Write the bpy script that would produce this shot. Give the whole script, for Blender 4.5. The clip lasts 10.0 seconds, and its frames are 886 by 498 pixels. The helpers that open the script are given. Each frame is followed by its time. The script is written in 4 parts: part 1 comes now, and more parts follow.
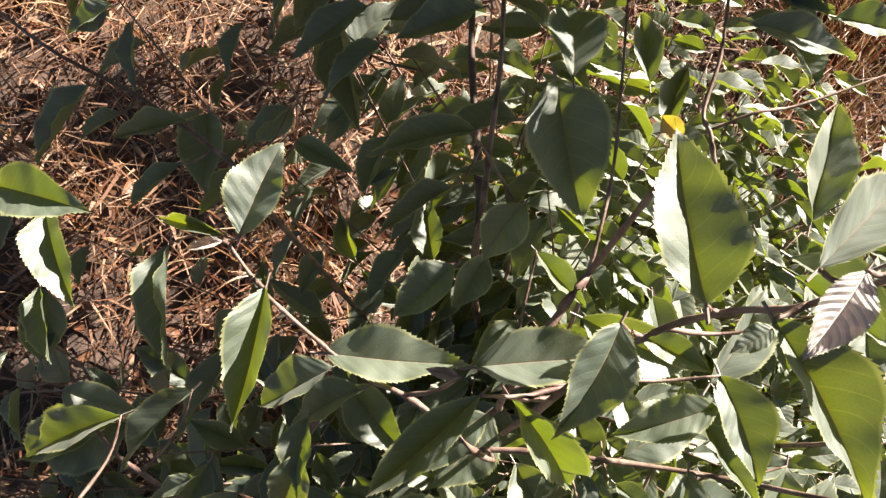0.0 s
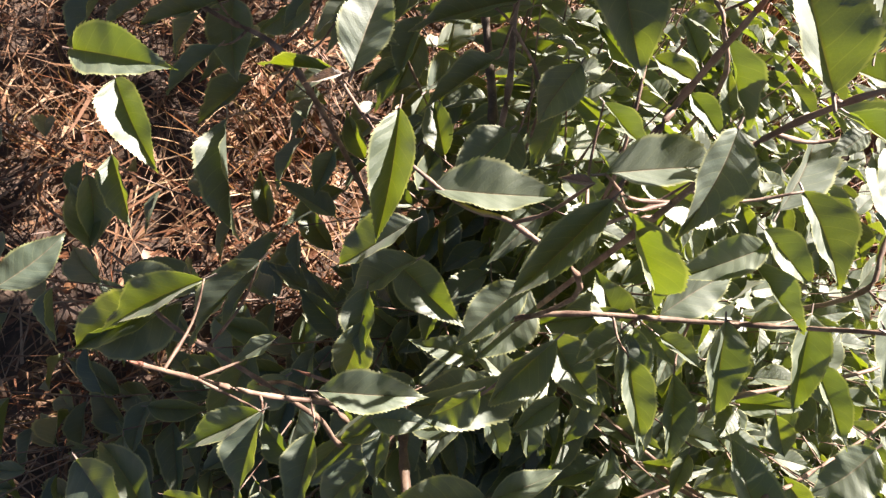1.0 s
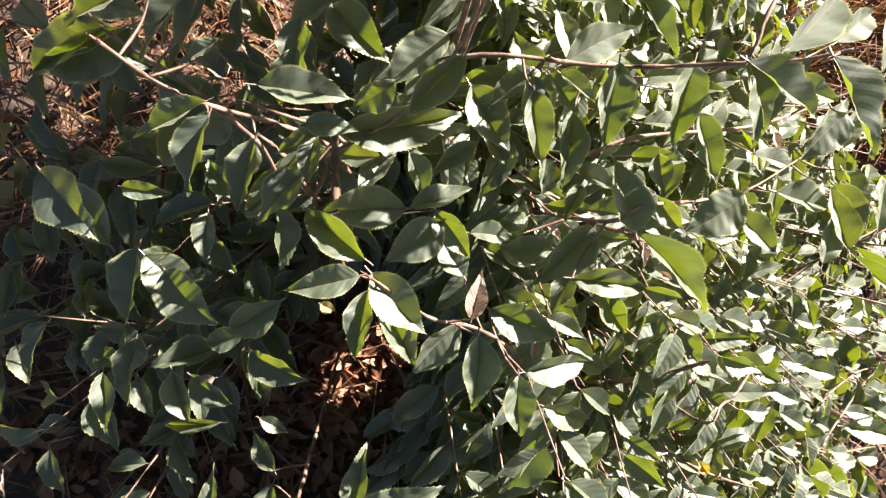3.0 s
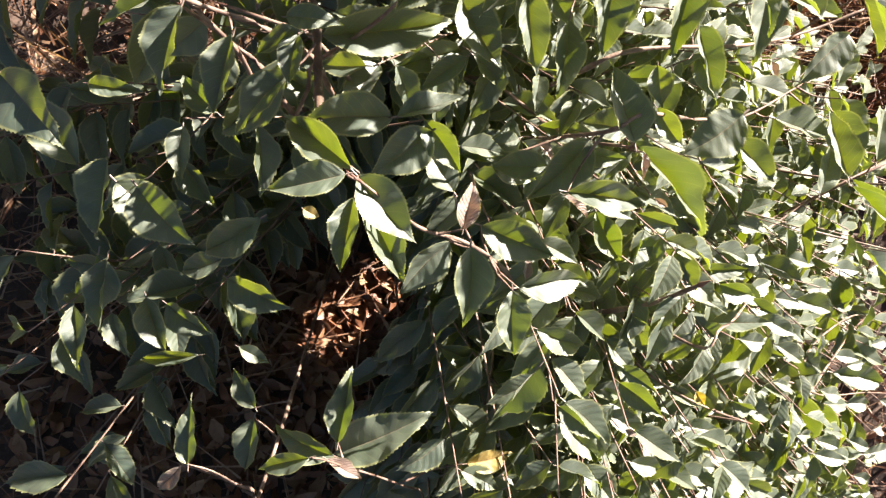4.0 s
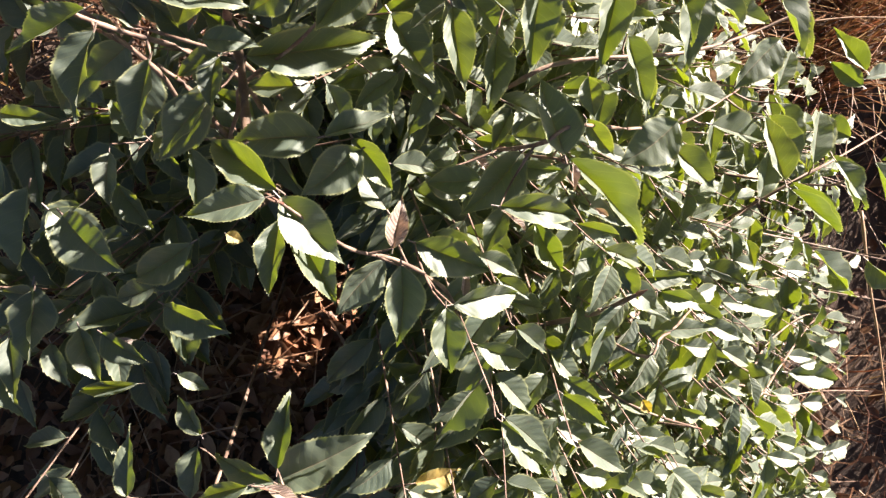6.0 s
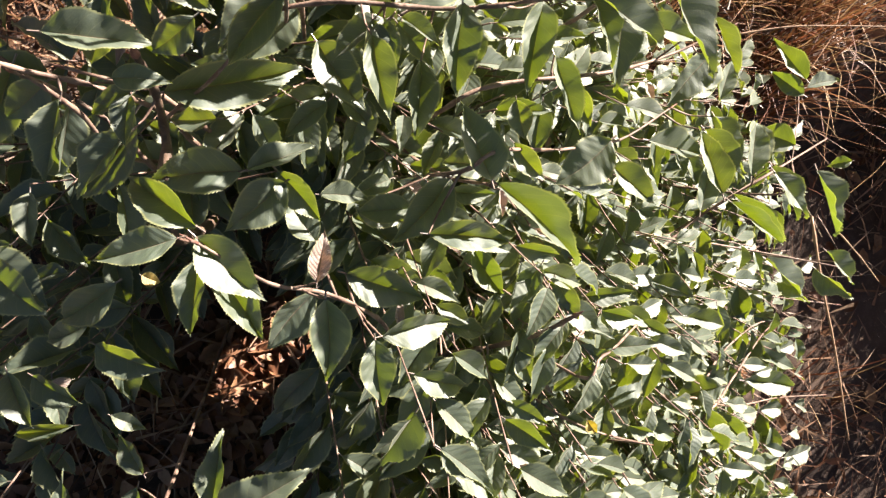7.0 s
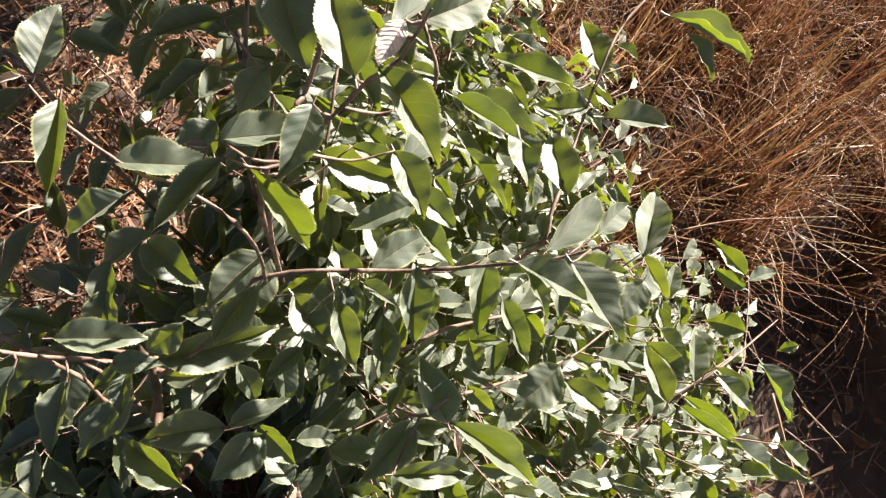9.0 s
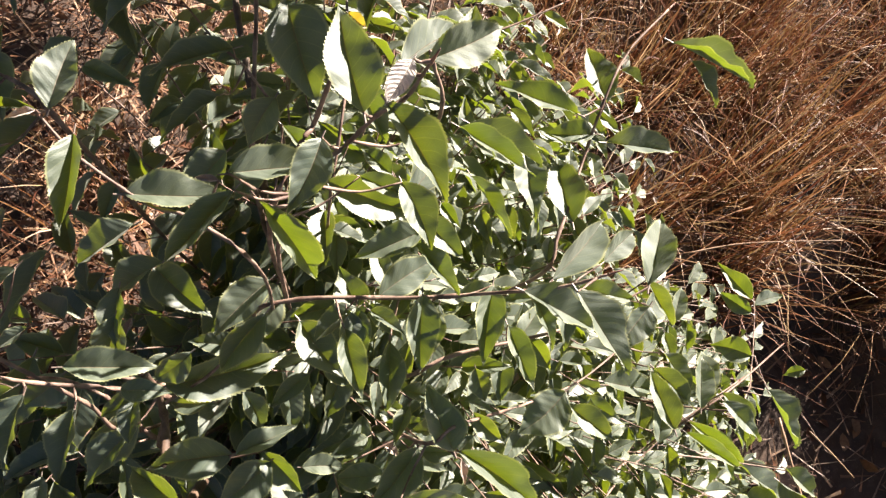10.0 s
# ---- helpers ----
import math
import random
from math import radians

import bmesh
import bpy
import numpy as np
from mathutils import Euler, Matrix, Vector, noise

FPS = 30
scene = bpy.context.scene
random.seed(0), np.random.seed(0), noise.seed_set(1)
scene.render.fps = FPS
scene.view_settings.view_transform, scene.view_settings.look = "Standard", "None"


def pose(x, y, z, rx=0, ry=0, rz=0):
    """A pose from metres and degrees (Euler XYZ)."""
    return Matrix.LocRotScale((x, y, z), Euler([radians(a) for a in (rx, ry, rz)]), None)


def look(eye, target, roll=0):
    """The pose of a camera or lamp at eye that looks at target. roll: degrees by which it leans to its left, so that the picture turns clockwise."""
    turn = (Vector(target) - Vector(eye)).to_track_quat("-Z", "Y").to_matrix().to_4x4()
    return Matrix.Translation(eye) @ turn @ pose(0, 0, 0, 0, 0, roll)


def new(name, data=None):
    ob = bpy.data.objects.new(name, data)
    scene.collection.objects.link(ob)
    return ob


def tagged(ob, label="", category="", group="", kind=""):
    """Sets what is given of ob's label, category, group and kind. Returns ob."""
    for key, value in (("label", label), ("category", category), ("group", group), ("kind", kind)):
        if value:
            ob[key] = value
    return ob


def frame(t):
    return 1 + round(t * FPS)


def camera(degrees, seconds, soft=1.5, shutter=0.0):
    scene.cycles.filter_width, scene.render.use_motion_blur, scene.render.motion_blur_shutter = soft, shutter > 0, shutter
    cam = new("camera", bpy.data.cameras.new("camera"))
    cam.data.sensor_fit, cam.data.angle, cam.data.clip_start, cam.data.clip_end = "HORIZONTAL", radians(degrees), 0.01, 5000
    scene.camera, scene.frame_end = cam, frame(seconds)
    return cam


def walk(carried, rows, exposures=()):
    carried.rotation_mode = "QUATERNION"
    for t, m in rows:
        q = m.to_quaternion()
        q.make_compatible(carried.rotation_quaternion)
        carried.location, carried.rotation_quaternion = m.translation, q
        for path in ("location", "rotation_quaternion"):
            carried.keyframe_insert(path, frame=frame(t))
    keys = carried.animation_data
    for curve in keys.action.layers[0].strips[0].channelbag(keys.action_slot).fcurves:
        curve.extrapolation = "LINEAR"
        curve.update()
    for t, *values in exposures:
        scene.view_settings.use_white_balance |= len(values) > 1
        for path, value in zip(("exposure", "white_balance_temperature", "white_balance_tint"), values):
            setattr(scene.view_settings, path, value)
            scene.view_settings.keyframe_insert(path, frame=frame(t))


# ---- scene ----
cam = camera(59.87, 10.0, soft=1.35)
SIZE, EYE, TILT, LEAN, TURN = 1.6, 1.15, -70.0, 0.0, 0.0
ROWS = [
    (0.0, 0.0002, 0.0001, -0.0001, -0.00, -0.00, -0.00),
    (0.5, -0.0286, -0.0034, -0.0129, -1.58, -1.92, 1.07),
    (1.0, -0.0442, -0.0085, -0.0282, -4.36, -4.34, 2.11),
    (1.5, -0.0400, -0.0218, -0.0411, -6.49, -5.09, 2.81),
    (2.0, -0.0372, -0.0369, -0.0517, -7.82, -8.00, 3.49),
    (2.5, -0.0401, -0.0647, -0.0644, -7.81, -11.20, 1.53),
    (3.0, -0.0387, -0.0630, -0.0818, -7.77, -14.37, 0.28),
    (3.2, -0.0381, -0.0611, -0.0869, -8.13, -15.02, 0.03),
    (4.3, -0.0422, -0.0518, -0.1230, -9.22, -15.97, -0.05),
    (4.5, -0.0414, -0.0519, -0.1239, -8.92, -16.09, -0.01),
    (5.0, -0.0422, -0.0555, -0.1231, -9.39, -15.68, 0.02),
    (5.5, -0.0385, -0.0550, -0.1197, -9.83, -15.25, 0.31),
    (6.0, -0.0222, -0.0522, -0.1141, -11.47, -15.11, 1.41),
    (6.2, -0.0137, -0.0514, -0.1123, -12.09, -15.05, 2.05),
    (7.3, 0.0017, -0.0525, -0.1077, -13.75, -13.85, 3.13),
    (7.5, 0.0005, -0.0538, -0.1090, -13.85, -13.47, 3.20),
    (8.0, -0.0025, -0.0617, -0.1018, -12.52, -11.81, 2.85),
    (8.5, 0.0118, -0.0716, -0.0682, -14.23, -6.95, 4.47),
    (9.0, 0.0147, -0.0954, -0.0508, -14.11, -3.96, 5.45),
    (9.5, 0.0127, -0.0989, -0.0475, -13.93, -3.31, 5.64),
    (10.0, 0.0137, -0.0971, -0.0461, -13.78, -2.53, 5.43),
]
walk(cam, [(t, pose(0, 0, EYE, TILT, LEAN, TURN) @ pose(SIZE * x, SIZE * y, SIZE * z, 90 + pitch, roll, yaw)) for t, x, y, z, yaw, pitch, roll in ROWS], [(0.0, 2.30), (2.0, 2.48), (4.5, 2.60), (6.0, 2.45), (7.5, 2.34), (9.5, 2.28), (10.0, 2.28)])

# ---- world and light ----
world = bpy.data.worlds.new("sky")
scene.world = world
world.use_nodes = True
SUN_UP, SUN_ROUND = 28.5, 35.0  # height over the horizon, and the way it stands, turned from +x towards +y
sky = world.node_tree.nodes.new("ShaderNodeTexSky")
sky.sky_type, sky.sun_disc = "NISHITA", False
sky.sun_elevation, sky.sun_rotation = radians(SUN_UP), radians(90 - SUN_ROUND)
world.node_tree.links.new(sky.outputs[0], world.node_tree.nodes["Background"].inputs[0])
world.node_tree.nodes["Background"].inputs[1].default_value = 0.017
sun = new("sun", bpy.data.lights.new("sun", "SUN"))
sun.data.energy, sun.data.angle, sun.data.color = 5.0, radians(0.6), (1.0, 0.895, 0.79)
SUN_WAY = Vector((math.cos(radians(SUN_UP)) * math.cos(radians(SUN_ROUND)), math.cos(radians(SUN_UP)) * math.sin(radians(SUN_ROUND)), math.sin(radians(SUN_UP))))
sun.matrix_world = look(SUN_WAY * 20, (0, 0, 0))


# ---- materials ----
class Mat:
    """A small writer of node materials."""

    def __init__(self, name):
        self.mat = bpy.data.materials.new(name)
        self.mat.use_nodes = True
        self.tree = self.mat.node_tree
        self.tree.nodes.clear()
        self.out = self.tree.nodes.new("ShaderNodeOutputMaterial")

    def node(self, kind, ins=(), **sets):
        n = self.tree.nodes.new("ShaderNode" + kind)
        for k, v in sets.items():
            setattr(n, k, v)
        for k, v in dict(ins).items():
            self.put(n.inputs[k], v)
        return n

    def put(self, socket, v):
        if isinstance(v, bpy.types.NodeSocket):
            self.tree.links.new(v, socket)
        else:
            socket.default_value = v

    def math(self, op, a, b=0.0, c=0.0):
        return self.node("Math", {0: a, 1: b, 2: c}, operation=op).outputs[0]

    def ramp(self, v, lo, hi, a=0.0, b=1.0):
        return self.node("MapRange", {0: v, 1: lo, 2: hi, 3: a, 4: b}, interpolation_type="SMOOTHSTEP").outputs[0]

    def mix(self, f, a, b):
        n = self.node("Mix", {0: f}, data_type="RGBA")
        self.put(n.inputs[6], a)
        self.put(n.inputs[7], b)
        return n.outputs[2]

    def noise(self, scale, detail=3.0, where=None, rough=0.55):
        ins = {"Scale": scale, "Detail": detail, "Roughness": rough}
        if where is not None:
            ins["Vector"] = where
        return self.node("TexNoise", ins).outputs[0]


def rgb(r, g, b):
    return (r, g, b, 1.0)


def leaf_material(name, dark, light, rib, glow, island, veins=8.0, relief=0.45, sheen=0.10, through_light=0.27):
    m = Mat(name)
    uv = m.node("SeparateXYZ", {0: m.node("UVMap").outputs[0]})
    side = m.math("MULTIPLY", m.math("ABSOLUTE", m.math("SUBTRACT", uv.outputs[0], 0.5)), 2.0)
    along = uv.outputs[1]
    info = m.node("NewGeometry").outputs["Random Per Island"] if island else m.node("ObjectInfo").outputs["Random"]
    place = m.node("TexCoord").outputs["Object"] if island else m.node("NewGeometry").outputs["Position"]
    # side veins run forward from the midrib
    wave = m.math("FRACT", m.math("SUBTRACT", m.math("MULTIPLY", along, veins), m.math("MULTIPLY", m.math("POWER", side, 1.25), veins * 0.20)))
    off = m.math("ABSOLUTE", m.math("SUBTRACT", wave, 0.5))
    vein = m.math("MULTIPLY", m.ramp(off, 0.445, 0.49), m.ramp(side, 1.0, 0.75))
    midrib = m.ramp(side, 0.055, 0.012)
    patch = m.noise(38.0, 4.0, place)
    grain = m.noise(900.0, 2.0, place)
    tone = m.math("ADD", m.math("MULTIPLY", info, 0.65), m.math("MULTIPLY", m.ramp(patch, 0.35, 0.7), 0.35))
    colour = m.mix(tone, dark, light)
    colour = m.mix(m.math("MULTIPLY", m.ramp(grain, 0.3, 0.75), 0.22), colour, light)
    colour = m.mix(m.math("MULTIPLY", vein, 0.75), colour, rgb(light[0] * 1.5, light[1] * 1.35, light[2] * 1.3))
    colour = m.mix(m.math("MULTIPLY", midrib, 0.55), colour, rib)
    # a fine net of small veins, and a pale margin
    flat = m.node("CombineXYZ", {0: m.math("MULTIPLY", uv.outputs[0], 0.45), 1: along, 2: m.math("MULTIPLY", info, 9.0)}).outputs[0]
    cell = m.node("TexVoronoi", {"Vector": flat, "Scale": 46.0}, feature="DISTANCE_TO_EDGE").outputs[0]
    net = m.ramp(cell, 0.10, 0.02)
    colour = m.mix(m.math("MULTIPLY", net, 0.18), colour, rgb(light[0] * 1.4, light[1] * 1.3, light[2] * 1.2))
    margin = m.ramp(side, 0.90, 0.985)
    colour = m.mix(m.math("MULTIPLY", margin, 0.6), colour, rgb(0.30, 0.30, 0.10))
    stalk = m.ramp(along, -0.005, -0.03)
    colour = m.mix(stalk, colour, rgb(0.13, 0.075, 0.05))
    spots = m.ramp(m.noise(150.0, 2.0, place), 0.70, 0.78)
    colour = m.mix(m.math("MULTIPLY", spots, 0.35), colour, rgb(0.12, 0.075, 0.03))
    height = m.math("ADD", m.math("MULTIPLY", m.math("SUBTRACT", 0.5, off), 0.9), m.math("MULTIPLY", grain, 0.10))
    height = m.math("SUBTRACT", height, m.math("MULTIPLY", net, 0.07))
    height = m.math("SUBTRACT", height, m.math("MULTIPLY", midrib, 0.6))
    bump = m.node("Bump", {"Strength": relief, "Distance": 0.0011, "Height": height}).outputs[0]
    body = m.node("BsdfPrincipled", {"Base Color": colour, "Roughness": m.ramp(patch, 0.3, 0.8, 0.56, 0.70), "Normal": bump, "Specular IOR Level": 0.85, "IOR": 1.75})
    body.inputs["Coat Weight"].default_value, body.inputs["Coat Roughness"].default_value, body.inputs["Coat IOR"].default_value = 0.42, 0.62, 1.8
    body.inputs["Sheen Weight"].default_value = sheen
    body.inputs["Sheen Roughness"].default_value = 0.45
    body.inputs["Sheen Tint"].default_value = rgb(0.95, 0.92, 0.82)
    shine = m.mix(m.math("MULTIPLY", vein, 0.6), glow, rgb(glow[0] * 1.7, glow[1] * 1.45, glow[2] * 2.0))
    shine = m.mix(m.math("MULTIPLY", midrib, 0.8), shine, rgb(0.24, 0.19, 0.04))
    shine = m.mix(m.math("MULTIPLY", net, 0.35), shine, rgb(glow[0] * 1.5, glow[1] * 1.35, glow[2] * 1.5))
    shine = m.mix(m.math("MULTIPLY", margin, 0.8), shine, rgb(0.60, 0.62, 0.10))
    shine = m.mix(m.math("MULTIPLY", m.ramp(patch, 0.4, 0.65), 0.45), shine, rgb(glow[0] * 0.45, glow[1] * 0.55, glow[2] * 0.6))
    shine = m.mix(m.math("MULTIPLY", info, 0.5), shine, rgb(glow[0] * 0.62, glow[1] * 0.80, glow[2] * 0.8))
    lit = m.node("BsdfTranslucent", {"Color": shine})
    both = m.node("MixShader", {0: m.math("MULTIPLY", m.math("SUBTRACT", 1.0, stalk), through_light), 1: body.outputs[0], 2: lit.outputs[0]})
    m.tree.links.new(both.outputs[0], m.out.inputs[0])
    return m.mat


GREEN = dict(dark=rgb(0.018, 0.044, 0.028), light=rgb(0.070, 0.094, 0.048), rib=rgb(0.22, 0.16, 0.085), glow=rgb(0.27, 0.33, 0.010))
leaf_green = leaf_material("leaf_green", island=False, **GREEN)
foliage_green = leaf_material("foliage_green", island=True, **GREEN)
leaf_young = leaf_material("leaf_young", rgb(0.17, 0.095, 0.07), rgb(0.36, 0.25, 0.20), rgb(0.42, 0.22, 0.14), rgb(0.55, 0.30, 0.15), False, 11.0, 1.0, 0.5, 0.2)
leaf_downy = leaf_material("leaf_downy", rgb(0.22, 0.15, 0.13), rgb(0.52, 0.43, 0.39), rgb(0.30, 0.17, 0.12), rgb(0.5, 0.3, 0.2), False, 11.0, 1.0, 0.8, 0.15)
leaf_yellow = leaf_material("leaf_yellow", rgb(0.30, 0.20, 0.025), rgb(0.42, 0.28, 0.04), rgb(0.35, 0.12, 0.03), rgb(0.75, 0.50, 0.03), False, 8.0, 0.5, 0.2, 0.4)


def bark_material(name, dark, light):
    m = Mat(name)
    place = m.node("NewGeometry").outputs["Position"]
    a, b = m.noise(60.0, 4.0, place), m.noise(520.0, 3.0, place)
    colour = m.mix(m.ramp(a, 0.35, 0.68), dark, light)
    colour = m.mix(m.math("MULTIPLY", m.ramp(b, 0.62, 0.75), 0.6), colour, rgb(light[0] * 1.5, light[1] * 1.5, light[2] * 1.5))
    bump = m.node("Bump", {"Strength": 0.6, "Distance": 0.0008, "Height": m.math("ADD", a, b)}).outputs[0]
    body = m.node("BsdfPrincipled", {"Base Color": colour, "Roughness": 0.6, "Normal": bump})
    m.tree.links.new(body.outputs[0], m.out.inputs[0])
    return m.mat


twig_bark = bark_material("twig_bark", rgb(0.12, 0.070, 0.052), rgb(0.28, 0.19, 0.145))
bud_scales = bark_material("bud_scales", rgb(0.14, 0.055, 0.04), rgb(0.32, 0.16, 0.11))
stem_bark = bark_material("stem_bark", rgb(0.055, 0.035, 0.025), rgb(0.15, 0.095, 0.065))


def straw_material(name, colours, through_light=0.2):
    m = Mat(name)
    info = m.node("NewGeometry").outputs["Random Per Island"]
    ramp = m.node("ValToRGB", {0: info})
    band = ramp.color_ramp
    while len(band.elements) < len(colours):
        band.elements.new(0.5)
    for n, (e, c) in enumerate(zip(band.elements, colours)):
        e.position, e.color = n / (len(colours) - 1), c
    place = m.node("NewGeometry").outputs["Position"]
    stain = m.ramp(m.noise(130.0, 3.0, place), 0.4, 0.75)
    colour = m.mix(m.math("MULTIPLY", stain, 0.45), ramp.outputs[0], rgb(0.12, 0.055, 0.025))
    body = m.node("BsdfPrincipled", {"Base Color": colour, "Roughness": 0.5, "Specular IOR Level": 0.5})
    lit = m.node("BsdfTranslucent", {"Color": colour})
    both = m.node("MixShader", {0: through_light, 1: body.outputs[0], 2: lit.outputs[0]})
    m.tree.links.new(both.outputs[0], m.out.inputs[0])
    return m.mat


dry_straw = straw_material("dry_straw", [rgb(0.060, 0.020, 0.011), rgb(0.17, 0.058, 0.025), rgb(0.26, 0.115, 0.042), rgb(0.22, 0.14, 0.045), rgb(0.48, 0.31, 0.17), rgb(0.20, 0.075, 0.032), rgb(0.10, 0.030, 0.016)], 0.30)
litter_straw = straw_material("litter_straw", [rgb(0.10, 0.042, 0.022), rgb(0.25, 0.125, 0.07), rgb(0.42, 0.28, 0.185), rgb(0.29, 0.16, 0.092), rgb(0.17, 0.066, 0.034)], 0.15)
dead_leaf = straw_material("dead_leaf", [rgb(0.12, 0.05, 0.028), rgb(0.24, 0.10, 0.05), rgb(0.34, 0.19, 0.10)], 0.15)


def soil_material():
    m = Mat("soil")
    place = m.node("NewGeometry").outputs["Position"]
    a, b, c = m.noise(4.0, 4.0, place), m.noise(45.0, 5.0, place), m.noise(300.0, 3.0, place)
    colour = m.mix(m.ramp(a, 0.35, 0.7), rgb(0.055, 0.036, 0.029), rgb(0.105, 0.065, 0.047))
    colour = m.mix(m.math("MULTIPLY", m.ramp(b, 0.45, 0.7), 0.6), colour, rgb(0.150, 0.100, 0.074))
    colour = m.mix(m.math("MULTIPLY", m.ramp(c, 0.60, 0.72), 0.5), colour, rgb(0.26, 0.18, 0.12))
    bump = m.node("Bump", {"Strength": 0.4, "Distance": 0.005, "Height": m.math("ADD", b, m.math("MULTIPLY", c, 0.4))}).outputs[0]
    body = m.node("BsdfPrincipled", {"Base Color": colour, "Roughness": 0.9, "Normal": bump})
    m.tree.links.new(body.outputs[0], m.out.inputs[0])
    return m.mat


soil = soil_material()


def mesh_from(name, verts, faces, mat, uvs=None, smooth=True, crease=()):
    me = bpy.data.meshes.new(name)
    me.from_pydata([tuple(v) for v in verts], [], faces)
    if uvs is not None:
        layer = me.uv_layers.new(name="UVMap")
        order = np.empty(len(me.loops), dtype=np.int32)
        me.loops.foreach_get("vertex_index", order)
        layer.data.foreach_set("uv", np.asarray(uvs, dtype=np.float32)[order].ravel())
    me.polygons.foreach_set("use_smooth", [smooth] * len(me.polygons))
    if crease:
        sharp = set(crease)
        flags = [tuple(sorted(e.vertices)) in sharp for e in me.edges]
        me.attributes.new("sharp_edge", "BOOLEAN", "EDGE").data.foreach_set("value", flags)
    me.materials.append(mat)
    me.update()
    return me


# ---- the ground ----
def slope(v, a, b):
    t = min(max((v - a) / (b - a), 0.0), 1.0)
    return t * t * (3 - 2 * t)


def relief(x, y):
    """Uneven soil, with a washed-out hollow beside the shrub."""
    near = math.exp(-((x - 0.2) ** 2 + y * y) / 9.0)
    return -0.18 * slope(x, 0.42, 0.66) * slope(x, 1.42, 1.20) * slope(y, 0.20, 0.04) * slope(y, -1.2, -0.9) + near * (0.030 * noise.noise(Vector((x * 2.3, y * 2.3, 0.0))) + 0.013 * noise.noise(Vector((x * 9.0, y * 9.0, 3.0)))) - 0.01


def build_ground():
    line = [-400, -120, -40, -15, -6, -3.4] + [-2.2 + 0.055 * n for n in range(90)] + [3.4, 6, 15, 40, 120, 400]
    verts = [(x, y, relief(x, y)) for y in line for x in line]
    k = len(line)
    faces = [(j * k + i, j * k + i + 1, (j + 1) * k + i + 1, (j + 1) * k + i) for j in range(k - 1) for i in range(k - 1)]
    ob = new("ground", mesh_from("ground", verts, faces, soil))
    return tagged(ob, "dry dark brown soil under straw and shrub", "ground", kind="structure")


build_ground()


# ---- dry grass and litter ----
BARE = ((0.95, -0.25, 0.42, 0.95), (0.85, -0.75, 0.40, 0.9), (-0.03, -0.21, 0.12, 0.9), (-0.34, -0.40, 0.40, 0.85), (0.45, -0.45, 0.4, 0.75))  # x, y, reach, share without grass


def bare(x, y):
    return max(share * math.exp(-(((x - a) ** 2 + (y - b) ** 2) / r**2) ** 2) for a, b, r, share in BARE)


def thinned(x, y):
    """The share of bare soil, which grows with the distance from the shrub, unevenly."""
    far = math.hypot((x - 0.35) / 1.75, (y - 0.40) / 1.45) + 0.22 * noise.noise(Vector((x * 1.7, y * 1.7, 7.0)))
    return slope(far, 0.72, 1.35)


def ribbons(name, roots, mat, steps=4):
    """One mesh of thin bent blades. roots: place, way it leans, length, width, lean, bend."""
    verts, faces = [], []
    for p, turn, length, width, lean, bend in roots:
        c, s = math.cos(turn), math.sin(turn)
        start = len(verts)
        x, z, a = 0.0, 0.0, lean
        for n in range(steps):
            w = width * (1.0 - 0.85 * n / (steps - 1)) * 0.5
            verts.append((p[0] + c * x - s * w, p[1] + s * x + c * w, p[2] + z))
            verts.append((p[0] + c * x + s * w, p[1] + s * x - c * w, p[2] + z + w * 0.6))
            x, z, a = x + math.sin(a) * length / (steps - 1), max(z + math.cos(a) * length / (steps - 1), -0.004), a + bend / steps
        faces += [(start + 2 * n, start + 2 * n + 1, start + 2 * n + 3, start + 2 * n + 2) for n in range(steps - 1)]
    return new(name, mesh_from(name, verts, faces, mat))


